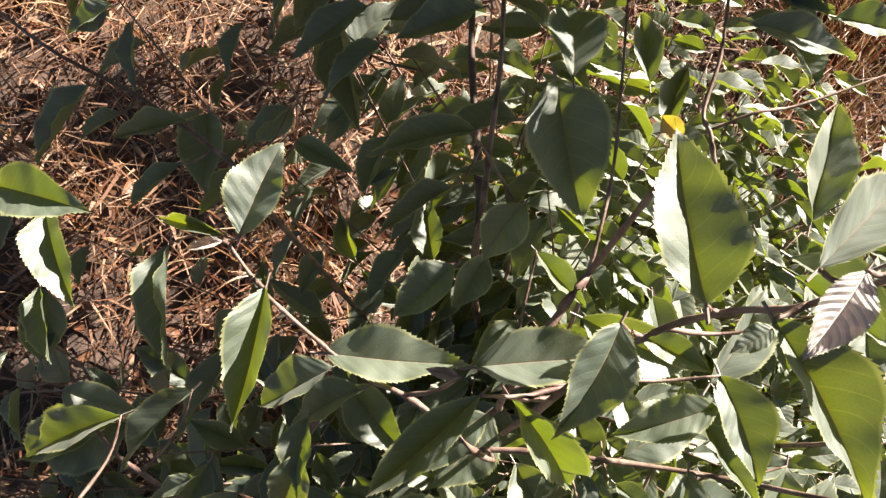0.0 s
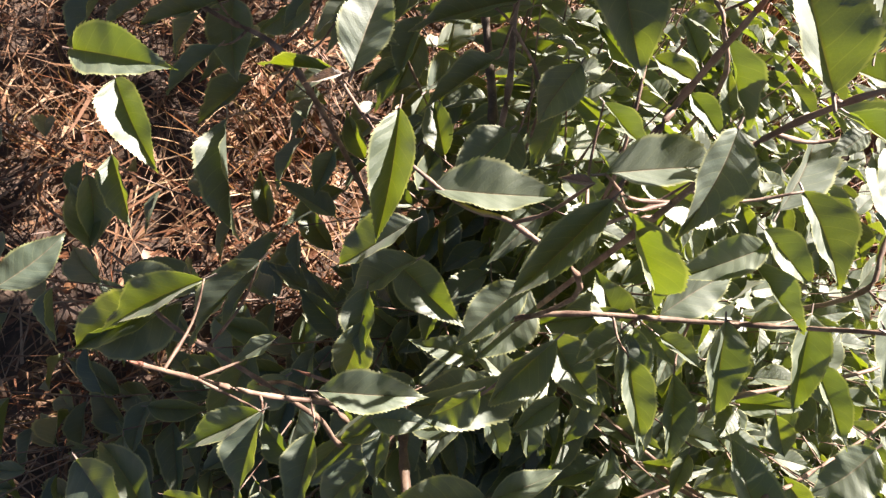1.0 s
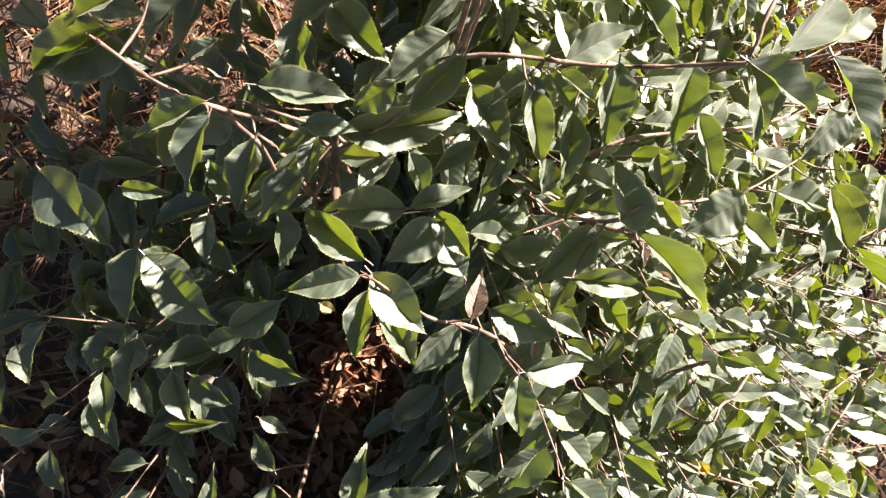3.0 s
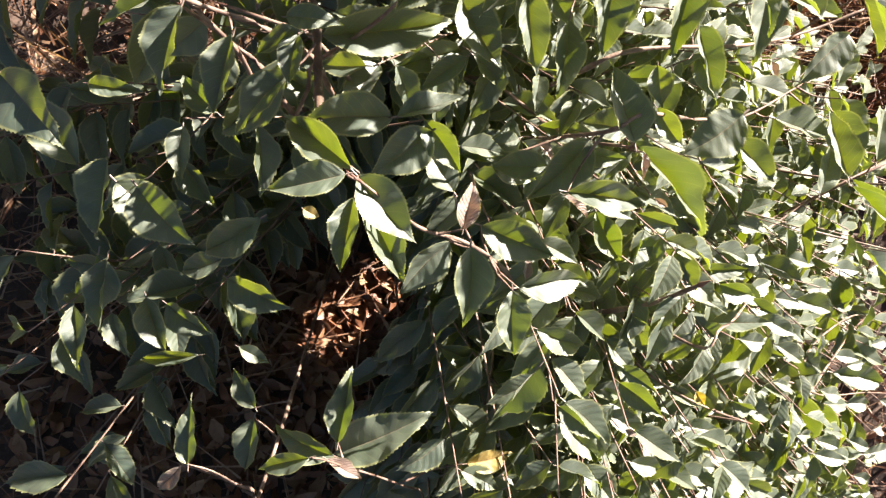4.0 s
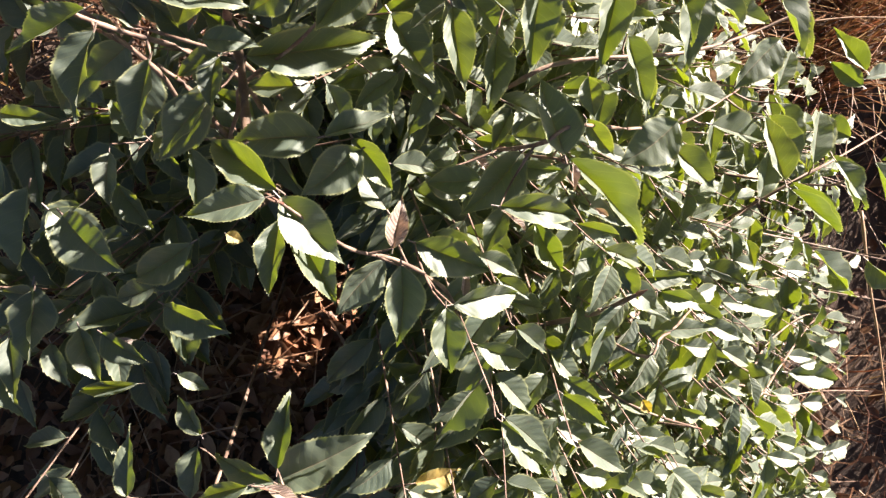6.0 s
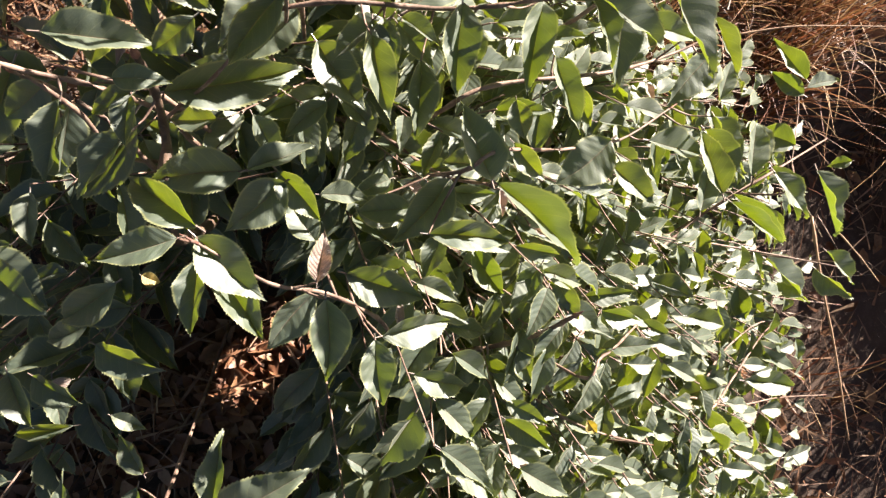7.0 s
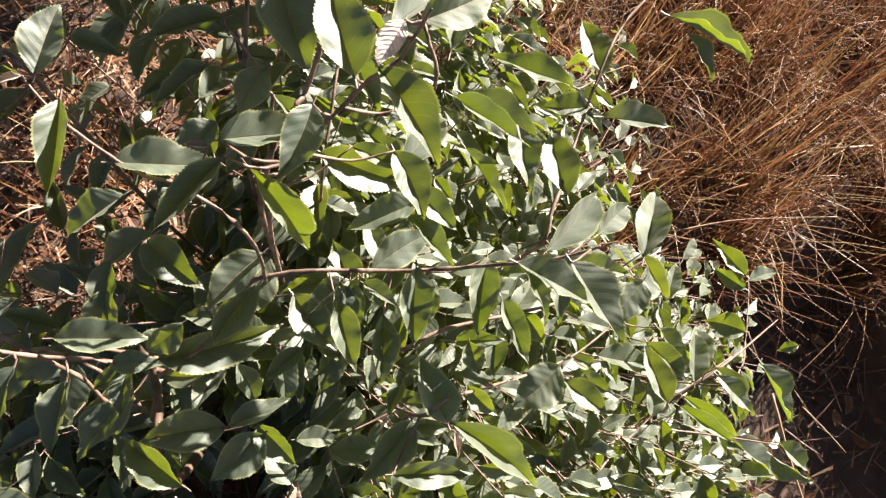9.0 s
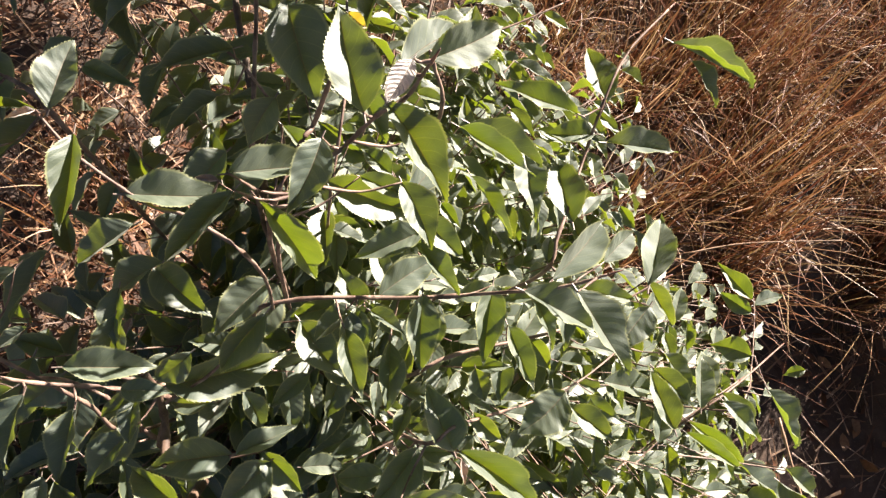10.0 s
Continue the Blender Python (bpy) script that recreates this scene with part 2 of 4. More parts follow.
def build_grass():
    rnd = random.Random(11)
    blades = []
    while len(blades) < 32000:
        if rnd.random() < 0.8:
            x, y = rnd.uniform(-1.9, 2.5), rnd.uniform(-1.4, 2.2)
            if rnd.random() < thinned(x, y):
                continue
        else:
            x, y = rnd.gauss(0.3, 2.0), rnd.gauss(0.3, 2.0)
        if rnd.random() < bare(x, y):
            continue
        lush = slope(x + 0.25 * noise.noise(Vector((x * 2, y * 2, 5.0))), 0.35, 0.70) * max(slope(y, -0.05, 0.15), slope(x, 1.2, 1.4))
        clump = noise.noise(Vector((x * 6.0, y * 6.0, 9.0)))
        if rnd.random() > 0.26 + 0.24 * lush + 1.9 * clump:
            continue
        for _ in range(int(rnd.uniform(2, 8) + lush * rnd.uniform(4, 16))):
            px, py = x + rnd.gauss(0, 0.018), y + rnd.gauss(0, 0.018)
            length = (rnd.uniform(0.05, 0.16) + lush * rnd.uniform(0.0, 0.17)) * (1.0 + 0.9 * clump)
            turn = math.atan2(py - y, px - x) + rnd.gauss(0, 0.8)
            blades.append(((px, py, relief(px, py) - 0.004), turn, length, rnd.uniform(0.0014, 0.0040) + 0.0014 * lush * rnd.random(), abs(rnd.gauss(0.22, 0.36)), rnd.gauss(0.9, 1.1)))
    ob = ribbons("dry_grass", blades, dry_straw, 5)
    tagged(ob, "dense dry golden brown grass tufts round the shrub", "grass", kind="stuff")
    lying = []
    for _ in range(62000):
        x, y = rnd.uniform(-1.9, 2.3), rnd.uniform(-1.4, 2.0)
        if rnd.random() < thinned(x, y) or rnd.random() < 0.84 * bare(x, y) or (x > 0.6 and y > 0.08 and rnd.random() < 0.75):
            continue
        lying.append(((x, y, relief(x, y) + rnd.uniform(0.001, 0.05)), rnd.uniform(0, 6.28), rnd.uniform(0.02, 0.12), rnd.uniform(0.0014, 0.0042) * (1.8 if rnd.random() < 0.25 else 1.0), rnd.gauss(1.5, 0.14), rnd.gauss(0, 0.35)))
    ob = ribbons("straw_litter", lying, litter_straw, 3)
    tagged(ob, "broken pale straw lying in a loose mat on soil", "straw", kind="stuff")
    # small curled dead leaves
    verts, faces = [], []
    for n in range(4200):
        heap = n < 420
        x, y = (rnd.gauss(-0.05, 0.07), rnd.gauss(-0.22, 0.06)) if heap else (rnd.gauss(-0.22, 0.22), rnd.gauss(-0.34, 0.13)) if n < 1500 else (rnd.uniform(-1.2, 1.7), rnd.uniform(-0.9, 1.4))
        m = pose(x, y, relief(x, y) + rnd.uniform(0.004, 0.03), rnd.uniform(-50, 50), rnd.uniform(-50, 50), rnd.uniform(0, 360))
        size, curl, start = rnd.uniform(0.010, 0.024) if heap else rnd.uniform(0.006, 0.022), rnd.uniform(0.2, 0.7), len(verts)
        for v, w in ((0, 0.1), (0.35, 0.5), (0.7, 0.38), (1, 0.03)):
            for u in (-1, 0, 1):
                verts.append(m @ Vector((u * w * size, (v - 0.5) * size * 2, (curl * abs(u) * w - 0.5 * curl * v * v) * size)))
        faces += [(start + 3 * j + i, start + 3 * j + i + 1, start + 3 * j + i + 4, start + 3 * j + i + 3) for j in range(3) for i in range(2)]
    ob = new("dead_leaves", mesh_from("dead_leaves", verts, faces, dead_leaf))
    tagged(ob, "small curled brown dead leaves among the straw", "leaf litter", kind="stuff")


build_grass()


# ---- leaf shapes ----
def leaf_shape(rnd, teeth, inner, calm=False):
    """A toothed, folded, bent leaf of length 1 along +y and full width 1 across x: points, faces and uv."""
    fold, droop, curl = rnd.uniform(0.75, 1.25), rnd.uniform(0.05, 0.60), rnd.uniform(-0.1, 0.75)
    sway, twist, lift = rnd.uniform(-0.14, 0.14), rnd.uniform(-0.5, 0.5), rnd.uniform(0, 6.28)
    if calm:
        fold, curl, twist, droop = 1.0 + 0.2 * rnd.random(), 0.35 * rnd.random(), 0.3 * twist, 0.6 * droop
    fat = rnd.uniform(0.92, 1.0)
    rise, fall = rnd.uniform(0.82, 1.05), rnd.uniform(1.25, 1.70)
    peak = rise / (rise + fall)
    top = peak**rise * (1 - peak) ** fall

    def half(v):
        return 0.5 * fat * max(v, 0.0) ** rise * max(1 - v, 0.0) ** fall / top

    def bent(u, v, w):
        x = u * w
        z = fold * 0.42 * abs(x) - curl * 0.5 * x * x
        z += (0.030 * math.sin(v * 13 + lift + (2 if u > 0 else 0)) + 0.012 * math.sin(v * 31 + 2 * lift + u)) * abs(u) - droop * v * v * 0.55 + 0.10 * droop * v
        a = twist * v
        return (x * math.cos(a) * 1.0 + sway * 0.6 * math.sin(v * 3.1), v, z + 0.42 * x * math.sin(a))

    verts, uvs, faces = [], [], []
    cols = [-1, -0.7, -0.35, 0, 0.35, 0.7, 1] if inner else [-1, -0.55, 0, 0.55, 1]
    middle = len(cols) // 2
    k = len(cols)
    for n in range(teeth + 1):
        v = n / teeth
        for u in cols:
            verts.append(bent(u, v, half(v)))
            uvs.append((0.5 + 0.5 * u, v))
    for n in range(teeth):
        faces += [(n * k + i, n * k + i + 1, (n + 1) * k + i + 1, (n + 1) * k + i) for i in range(k - 1)]
    # saw teeth point forward
    for n in range(teeth - 1):
        v0, v1 = n / teeth, (n + 1) / teeth
        for u, at in ((-1, n * k), (1, n * k + k - 1)):
            v = v1 + 0.05 / teeth
            verts.append(bent(u * (1 + ((0.022 if inner else 0.034) + 0.022 * rnd.random()) / max(half(v), 0.05)), v, half(v)))
            uvs.append((0.5 + 0.5 * u, v))
            tri = (at, len(verts) - 1, at + k)
            faces.append(tri if u > 0 else tri[::-1])
    # stalk
    start = len(verts)
    for v in (-0.10, 0.02):
        for a in (0, 2.1, 4.2):
            verts.append((0.030 * math.cos(a), v, 0.012 * math.sin(a) - 0.01))
            uvs.append((0.5, -0.06))
    faces += [(start + i, start + (i + 1) % 3, start + 3 + (i + 1) % 3, start + 3 + i) for i in range(3)]
    crease = [(n * k + middle, (n + 1) * k + middle) for n in range(teeth)]
    return verts, faces, uvs, crease


shape_seed = random.Random(5)
FINE = [leaf_shape(shape_seed, 26, True, n < 10) for n in range(20)]
COARSE = [leaf_shape(shape_seed, 10, False) for _ in range(16)]
LEAF_MESH = {kind: [mesh_from("leaf", *s[:2], mat, s[2], True, s[3]) for s in FINE] for kind, mat in (("", leaf_green), ("young", leaf_young), ("downy", leaf_downy), ("yellow", leaf_yellow))}


def leaf_frame(base, tip, width, roll):
    base, tip = Vector(base), Vector(tip)
    y = (tip - base).normalized()
    z = (Vector((0, 0, 1)) - y * y.z).normalized()
    x = y.cross(z)
    m = Matrix((x, y, z)).transposed() @ Matrix.Rotation(radians(roll), 3, "Y")
    size = (tip - base).length
    return Matrix.Translation(base) @ m.to_4x4() @ Matrix.Diagonal((width, size, size * 0.9, 1.0))


def roll_to(y, want):
    """The roll that turns a leaf along y to face the way wanted."""
    z = (Vector((0, 0, 1)) - y * y.z).normalized()
    return math.degrees(math.atan2(want.dot(y.cross(z)), want.dot(z)))


# ---- the shrub ----
shrub = tagged(new("shrub"), "leafy young shrub with toothed green leaves on brown twigs", "shrub")
ROOT = Vector((0.10, 0.16, -0.02))
shrub.location = ROOT
bpy.context.view_layer.update()
pick = random.Random(21)
TWIG_LINES, LEAF_SPOTS = [], []


def under(ob, parent):
    ob.parent = parent
    ob.matrix_parent_inverse = parent.matrix_world.inverted()
    return ob


def smooth_line(points, parts=5):
    """Points along a smooth curve through the given ones."""
    p = [Vector(q) for q in points]
    p = [2 * p[0] - p[1]] + p + [2 * p[-1] - p[-2]]
    out = []
    for a, b, c, d in zip(p, p[1:], p[2:], p[3:]):
        for n in range(parts):
            t = n / parts
            out.append(0.5 * (2 * b + (c - a) * t + (2 * a - 5 * b + 4 * c - d) * t * t + (3 * b - a - 3 * c + d) * t**3))
    return out + [p[-2]]


def tube(line, thick, thin, sides=7, knobs=True):
    verts, faces = [], []
    count = len(line)
    for n, q in enumerate(line):
        way = (line[min(n + 1, count - 1)] - line[max(n - 1, 0)]).normalized()
        x = way.orthogonal().normalized()
        y = way.cross(x)
        r = thick + (thin - thick) * n / (count - 1)
        if knobs and n % 4 == 2:
            r *= 1.28
        for k in range(sides):
            a = 6.2832 * k / sides
            verts.append(q + (x * math.cos(a) + y * math.sin(a)) * r)
    for n in range(count - 1):
        for k in range(sides):
            a, b = n * sides + k, n * sides + (k + 1) % sides
            faces.append((a, b, b + sides, a + sides))
    faces += [tuple(range(sides))[::-1], tuple(range((count - 1) * sides, count * sides))]
    return verts, faces


def branch(radius, points):
    """A twig through the points, joined down to the root by a rising stem."""
    inner, second = Vector(points[0]), Vector(points[1])
    foot = ROOT + Vector((pick.uniform(-0.05, 0.05), pick.uniform(-0.05, 0.05), 0.0))
    back = inner + (inner - second).normalized() * 0.04 - Vector((0, 0, 0.07))
    low = foot.lerp(inner, 0.62)
    low.z = foot.z + 0.32 * (inner.z - foot.z)
    line = smooth_line([foot, low, back] + [Vector(p) for p in points], 6)
    v, f = tube(line, radius * 1.15, radius * 0.5)
    ob = under(new("branch", mesh_from("branch", v, f, stem_bark if radius > 0.004 else twig_bark)), shrub)
    TWIG_LINES.append((ob, line[10:]))
    end = line[-1]
    way = (end - line[-3]).normalized()
    v, f = tube([end - way * 0.002, end + way * 0.002, end + way * 0.006, end + way * 0.011], radius * 0.75, 0.0003, 6, False)
    under(tagged(new("bud", mesh_from("bud", v, f, bud_scales)), "reddish brown pointed bud"), ob)
    return ob


def leaf(twig, base, tip, width, roll, kind=""):
    ob = new("leaf", pick.choice(LEAF_MESH[kind][:10] if pick.random() < 0.7 else LEAF_MESH[kind]))
    ob.matrix_world = leaf_frame(base, tip, width, roll)
    under(ob, twig)
    if kind:
        ob["label"] = {"young": "small brown unfolding young leaf", "downy": "pale pinkish ribbed downy young leaf", "yellow": "yellowed old leaf"}[kind]
    LEAF_SPOTS.append((Vector(base), Vector(tip)))


twig = branch(0.0017, ((0.0593, 0.0584, 0.8609), (0.0780, 0.0664, 0.8852), (0.0892, 0.0627, 0.9211), (0.0985, 0.0578, 0.9431), (0.1046, 0.0540, 0.9838)))
leaf(twig, (0.1051, 0.0585, 0.9780), (0.1453, 0.0744, 0.9795), 0.0210, 25)
twig = branch(0.0014, ((-0.0111, 0.0493, 0.8287), (-0.0339, 0.0606, 0.8276), (-0.0506, 0.0730, 0.8315), (-0.0732, 0.0916, 0.8439), (-0.0879, 0.1101, 0.8585)))
twig = branch(0.0023, ((0.0538, 0.0920, 0.8254), (0.0642, 0.1048, 0.8338), (0.0718, 0.1117, 0.8633), (0.0780, 0.1166, 0.8933)))
leaf(twig, (0.0977, 0.1426, 0.8268), (0.1167, 0.1056, 0.7972), 0.0197, -3)
leaf(twig, (0.0906, 0.1605, 0.8698), (0.1031, 0.1534, 0.8621), 0.0096, 37, "yellow")
twig = branch(0.0055, ((0.0353, 0.2666, 0.4807), (0.0326, 0.3361, 0.5060), (0.0274, 0.4057, 0.5314), (0.0274, 0.4803, 0.5585)))
twig = branch(0.0032, ((0.0317, 0.2387, 0.5983), (0.0374, 0.2842, 0.6149), (0.0449, 0.3381, 0.6345), (0.0484, 0.4002, 0.6571)))
twig = branch(0.0016, ((0.0325, 0.2556, 0.6470), (0.0070, 0.2827, 0.6569), (-0.0157, 0.3136, 0.6681)))
twig = branch(0.0022, ((-0.1365, 0.2249, 0.6869), (-0.1837, 0.2713, 0.6548), (-0.2231, 0.2965, 0.6628), (-0.2695, 0.3120, 0.6918), (-0.3099, 0.3383, 0.7069)))
leaf(twig, (-0.2481, 0.3681, 0.6778), (-0.2833, 0.3538, 0.6598), 0.0216, -48)
leaf(twig, (-0.1264, 0.3369, 0.5765), (-0.1769, 0.3139, 0.5486), 0.0239, -63)
twig = branch(0.0020, ((-0.1247, -0.0094, 0.5966), (-0.1705, 0.0225, 0.6492), (-0.2171, 0.0555, 0.6512), (-0.2678, 0.1122, 0.5786), (-0.3020, 0.1385, 0.6347)))
leaf(twig, (-0.2629, 0.1488, 0.6660), (-0.2676, 0.1049, 0.6327), 0.0231, -31)
leaf(twig, (-0.2084, 0.0689, 0.6339), (-0.2954, 0.0447, 0.5978), 0.0374, -49)
leaf(twig, (-0.2675, 0.1055, 0.6410), (-0.2871, 0.1580, 0.6375), 0.0234, 15)
leaf(twig, (-0.2970, 0.0663, 0.7001), (-0.2612, 0.1006, 0.6945), 0.0254, 28)
leaf(twig, (-0.2354, 0.0805, 0.6729), (-0.1927, 0.0696, 0.6565), 0.0255, 9)
leaf(twig, (-0.2176, 0.0656, 0.6367), (-0.2984, 0.0453, 0.5991), 0.0352, 4)
leaf(twig, (-0.3049, 0.0233, 0.3848), (-0.2505, 0.0182, 0.3734), 0.0227, 14)
twig = branch(0.0024, ((-0.0669, -0.0079, 0.5617), (-0.1004, -0.0048, 0.6237), (-0.1454, -0.0003, 0.6604), (-0.1769, 0.0070, 0.6937), (-0.1935, 0.0090, 0.7635)))
leaf(twig, (-0.0886, 0.0438, 0.6584), (-0.1057, 0.0079, 0.6327), 0.0262, -7)
leaf(twig, (-0.0901, -0.0058, 0.5635), (-0.1477, -0.0551, 0.5059), 0.0367, -28)
twig = branch(0.0020, ((-0.0728, -0.0250, 0.5483), (-0.0671, -0.0150, 0.5734), (-0.0238, -0.0095, 0.6490), (0.0078, 0.0073, 0.6974)))
leaf(twig, (0.0239, 0.0174, 0.7159), (-0.0151, -0.0169, 0.6838), 0.0251, -17)
leaf(twig, (-0.0263, -0.0120, 0.7521), (-0.0537, -0.0244, 0.7340), 0.0191, -25)
twig = branch(0.0022, ((0.0525, 0.0481, 0.6279), (0.1522, 0.0350, 0.6370), (0.2243, 0.0126, 0.7071), (0.2534, 0.0074, 0.7293), (0.2785, 0.0077, 0.7487)))
leaf(twig, (0.0968, 0.0597, 0.5484), (0.0454, 0.0593, 0.5184), 0.0247, -23)
leaf(twig, (0.1625, 0.0576, 0.5636), (0.1231, 0.0426, 0.5369), 0.0222, -15)
leaf(twig, (0.1216, 0.0456, 0.6157), (0.1888, 0.0772, 0.6178), 0.0311, 9)
leaf(twig, (0.1354, 0.0522, 0.5953), (0.1253, 0.1069, 0.5917), 0.0215, -7)
leaf(twig, (0.1117, 0.0435, 0.5563), (0.0976, 0.0977, 0.5513), 0.0333, -10)
twig = branch(0.0022, ((0.0953, -0.0018, 0.4764), (0.1321, -0.0455, 0.5049), (0.1454, -0.0769, 0.5667), (0.1609, -0.0965, 0.6275)))
leaf(twig, (0.0888, 0.0165, 0.4071), (0.1286, -0.0332, 0.3889), 0.0267, 15)
leaf(twig, (0.1681, -0.1330, 0.5312), (0.1941, -0.1771, 0.5158), 0.0252, 16)
leaf(twig, (0.1039, -0.0724, 0.4659), (0.0584, -0.0547, 0.4427), 0.0236, -6)
leaf(twig, (0.1494, 0.0360, 0.5183), (0.1573, -0.0149, 0.4970), 0.0236, 20)
leaf(twig, (0.1261, -0.1231, 0.5721), (0.1484, -0.1416, 0.5653), 0.0115, -28, "young")
twig = branch(0.0022, ((0.3636, -0.1592, 0.3839), (0.4849, -0.1230, 0.2849), (0.5616, -0.0749, 0.3951), (0.7975, -0.0040, 0.2134)))
leaf(twig, (0.4782, -0.1237, 0.2638), (0.4664, -0.0871, 0.2520), 0.0262, -28)
leaf(twig, (0.4340, -0.1604, 0.3153), (0.4228, -0.2093, 0.2898), 0.0281, 27)
leaf(twig, (0.4789, -0.1509, 0.2760), (0.5195, -0.2311, 0.2486), 0.0362, 73)
leaf(twig, (0.6792, 0.0498, 0.3385), (0.6518, 0.1107, 0.3265), 0.0261, -17)
leaf(twig, (0.6966, 0.0454, 0.3162), (0.7528, 0.0552, 0.3166), 0.0220, -14)
leaf(twig, (0.6784, 0.0317, 0.3304), (0.6465, 0.0726, 0.3154), 0.0243, -32)
leaf(twig, (0.6993, -0.0198, 0.2717), (0.6530, 0.0084, 0.2468), 0.0379, -21)
leaf(twig, (0.5222, -0.0128, 0.3670), (0.5672, -0.0738, 0.3463), 0.0303, 61)
twig = branch(0.0018, ((0.3953, -0.1102, 0.3340), (0.5519, -0.1366, 0.2618), (0.6574, -0.1691, 0.2746), (0.7143, -0.1911, 0.2976)))
leaf(twig, (0.3779, -0.0462, 0.3848), (0.4375, -0.0901, 0.3692), 0.0292, 29)
twig = branch(0.0022, ((0.3088, 0.0925, 0.6021), (0.3628, 0.1736, 0.5745), (0.3722, 0.2101, 0.6286), (0.4065, 0.2607, 0.6443), (0.4663, 0.3097, 0.6485)))
twig = branch(0.0034, ((0.1463, -0.2224, 0.4622), (0.1809, -0.2211, 0.4907), (0.2109, -0.2145, 0.5366), (0.2260, -0.2010, 0.5974)))
leaf(twig, (0.2179, -0.1562, 0.5565), (0.1972, -0.1884, 0.5344), 0.0221, 15)
leaf(twig, (0.1971, -0.2249, 0.5254), (0.2113, -0.2618, 0.5122), 0.0201, 16)
leaf(twig, (0.0558, -0.2644, 0.3947), (0.0434, -0.3453, 0.3568), 0.0347, -23)
leaf(twig, (0.2306, -0.1703, 0.5531), (0.2495, -0.2144, 0.5377), 0.0223, 27)
twig = branch(0.0045, ((-0.0645, -0.0713, 0.6157), (-0.0652, -0.0364, 0.5965), (-0.0643, -0.0143, 0.6419), (-0.0670, -0.0083, 0.6941)))
leaf(twig, (-0.1121, -0.1341, 0.5751), (-0.1596, -0.1559, 0.5451), 0.0298, -12)
leaf(twig, (-0.1107, -0.0051, 0.7255), (-0.0483, -0.0101, 0.7159), 0.0244, -3)
twig = branch(0.0024, ((-0.1082, -0.0085, 0.5380), (-0.1247, 0.0058, 0.5449), (-0.1465, 0.0171, 0.5705), (-0.1578, 0.0122, 0.6211)))
leaf(twig, (-0.1365, 0.0100, 0.5551), (-0.1544, -0.0440, 0.5247), 0.0248, -48)
leaf(twig, (-0.1488, 0.0231, 0.5650), (-0.1896, 0.0032, 0.5385), 0.0307, -27)
leaf(twig, (-0.2653, -0.0744, 0.4956), (-0.3205, -0.0080, 0.4669), 0.0390, 7)
leaf(twig, (-0.1785, 0.0475, 0.5400), (-0.2198, -0.0149, 0.5019), 0.0378, -21)
leaf(twig, (-0.2525, -0.0774, 0.4265), (-0.2042, -0.1353, 0.4031), 0.0432, -5)
twig = branch(0.0022, ((-0.0657, -0.0026, 0.5928), (-0.0816, 0.0014, 0.6058), (-0.1013, 0.0074, 0.6091), (-0.1292, 0.0189, 0.6047)))
twig = branch(0.0018, ((0.0717, -0.1829, 0.5868), (0.0354, -0.1628, 0.6242), (-0.0004, -0.1545, 0.6557), (-0.0239, -0.1394, 0.6773), (-0.0435, -0.1264, 0.6948)))
leaf(twig, (0.1127, -0.2380, 0.5502), (0.0812, -0.2815, 0.5201), 0.0260, 12)
leaf(twig, (0.0866, -0.1904, 0.5877), (0.0923, -0.1706, 0.5837), 0.0081, 19, "young")
leaf(twig, (-0.0781, -0.1405, 0.6751), (-0.0678, -0.1460, 0.6724), 0.0092, 6, "yellow")
twig = branch(0.0018, ((0.1649, -0.0773, 0.6508), (0.2411, -0.0644, 0.5781), (0.3344, -0.0430, 0.4979), (0.4099, -0.0080, 0.4692)))
leaf(twig, (0.1830, -0.0680, 0.6329), (0.2088, -0.0985, 0.6224), 0.0174, 23)
leaf(twig, (0.2773, -0.1102, 0.4391), (0.3312, -0.1604, 0.4133), 0.0301, 30)
leaf(twig, (0.4802, 0.0332, 0.3834), (0.5490, 0.0856, 0.3757), 0.0334, 12)
twig = branch(0.0020, ((0.2767, -0.2200, 0.4760), (0.4073, -0.1611, 0.3485), (0.5068, -0.1092, 0.3254), (0.5515, -0.0858, 0.3403), (0.6306, -0.0555, 0.3316)))
leaf(twig, (0.5480, 0.0296, 0.3473), (0.5786, 0.0800, 0.3428), 0.0227, -7)
twig = branch(0.0018, ((0.4698, -0.3340, 0.3443), (0.5384, -0.3102, 0.2911), (0.6484, -0.2699, 0.2015), (0.7069, -0.2580, 0.1552)))
leaf(twig, (0.6345, -0.2842, 0.1782), (0.7174, -0.3286, 0.1658), 0.0365, -18)
leaf(twig, (0.4612, -0.3271, 0.3424), (0.4915, -0.4048, 0.3167), 0.0336, 11)
twig = branch(0.0018, ((0.1977, -0.2470, 0.4692), (0.2186, -0.2698, 0.4683), (0.2449, -0.2947, 0.4805), (0.2813, -0.3157, 0.4830), (0.3371, -0.3376, 0.4519)))
leaf(twig, (0.2495, -0.2933, 0.5281), (0.2584, -0.3067, 0.5238), 0.0111, 21, "yellow")
twig = branch(0.0022, ((0.1847, -0.0116, 0.5940), (0.3024, 0.0035, 0.5626), (0.3919, 0.0312, 0.5218), (0.4458, 0.0491, 0.5319)))
leaf(twig, (0.1999, -0.0275, 0.6049), (0.2065, -0.0571, 0.5924), 0.0208, 22)
leaf(twig, (0.2879, 0.0138, 0.5035), (0.3120, -0.0287, 0.4879), 0.0248, 33)
twig = branch(0.0016, ((0.4514, -0.3030, 0.3634), (0.5422, -0.2783, 0.2708), (0.6417, -0.2536, 0.2036), (0.7199, -0.2582, 0.1431)))
leaf(twig, (0.4666, -0.3042, 0.3848), (0.4219, -0.3150, 0.3549), 0.0355, 14)
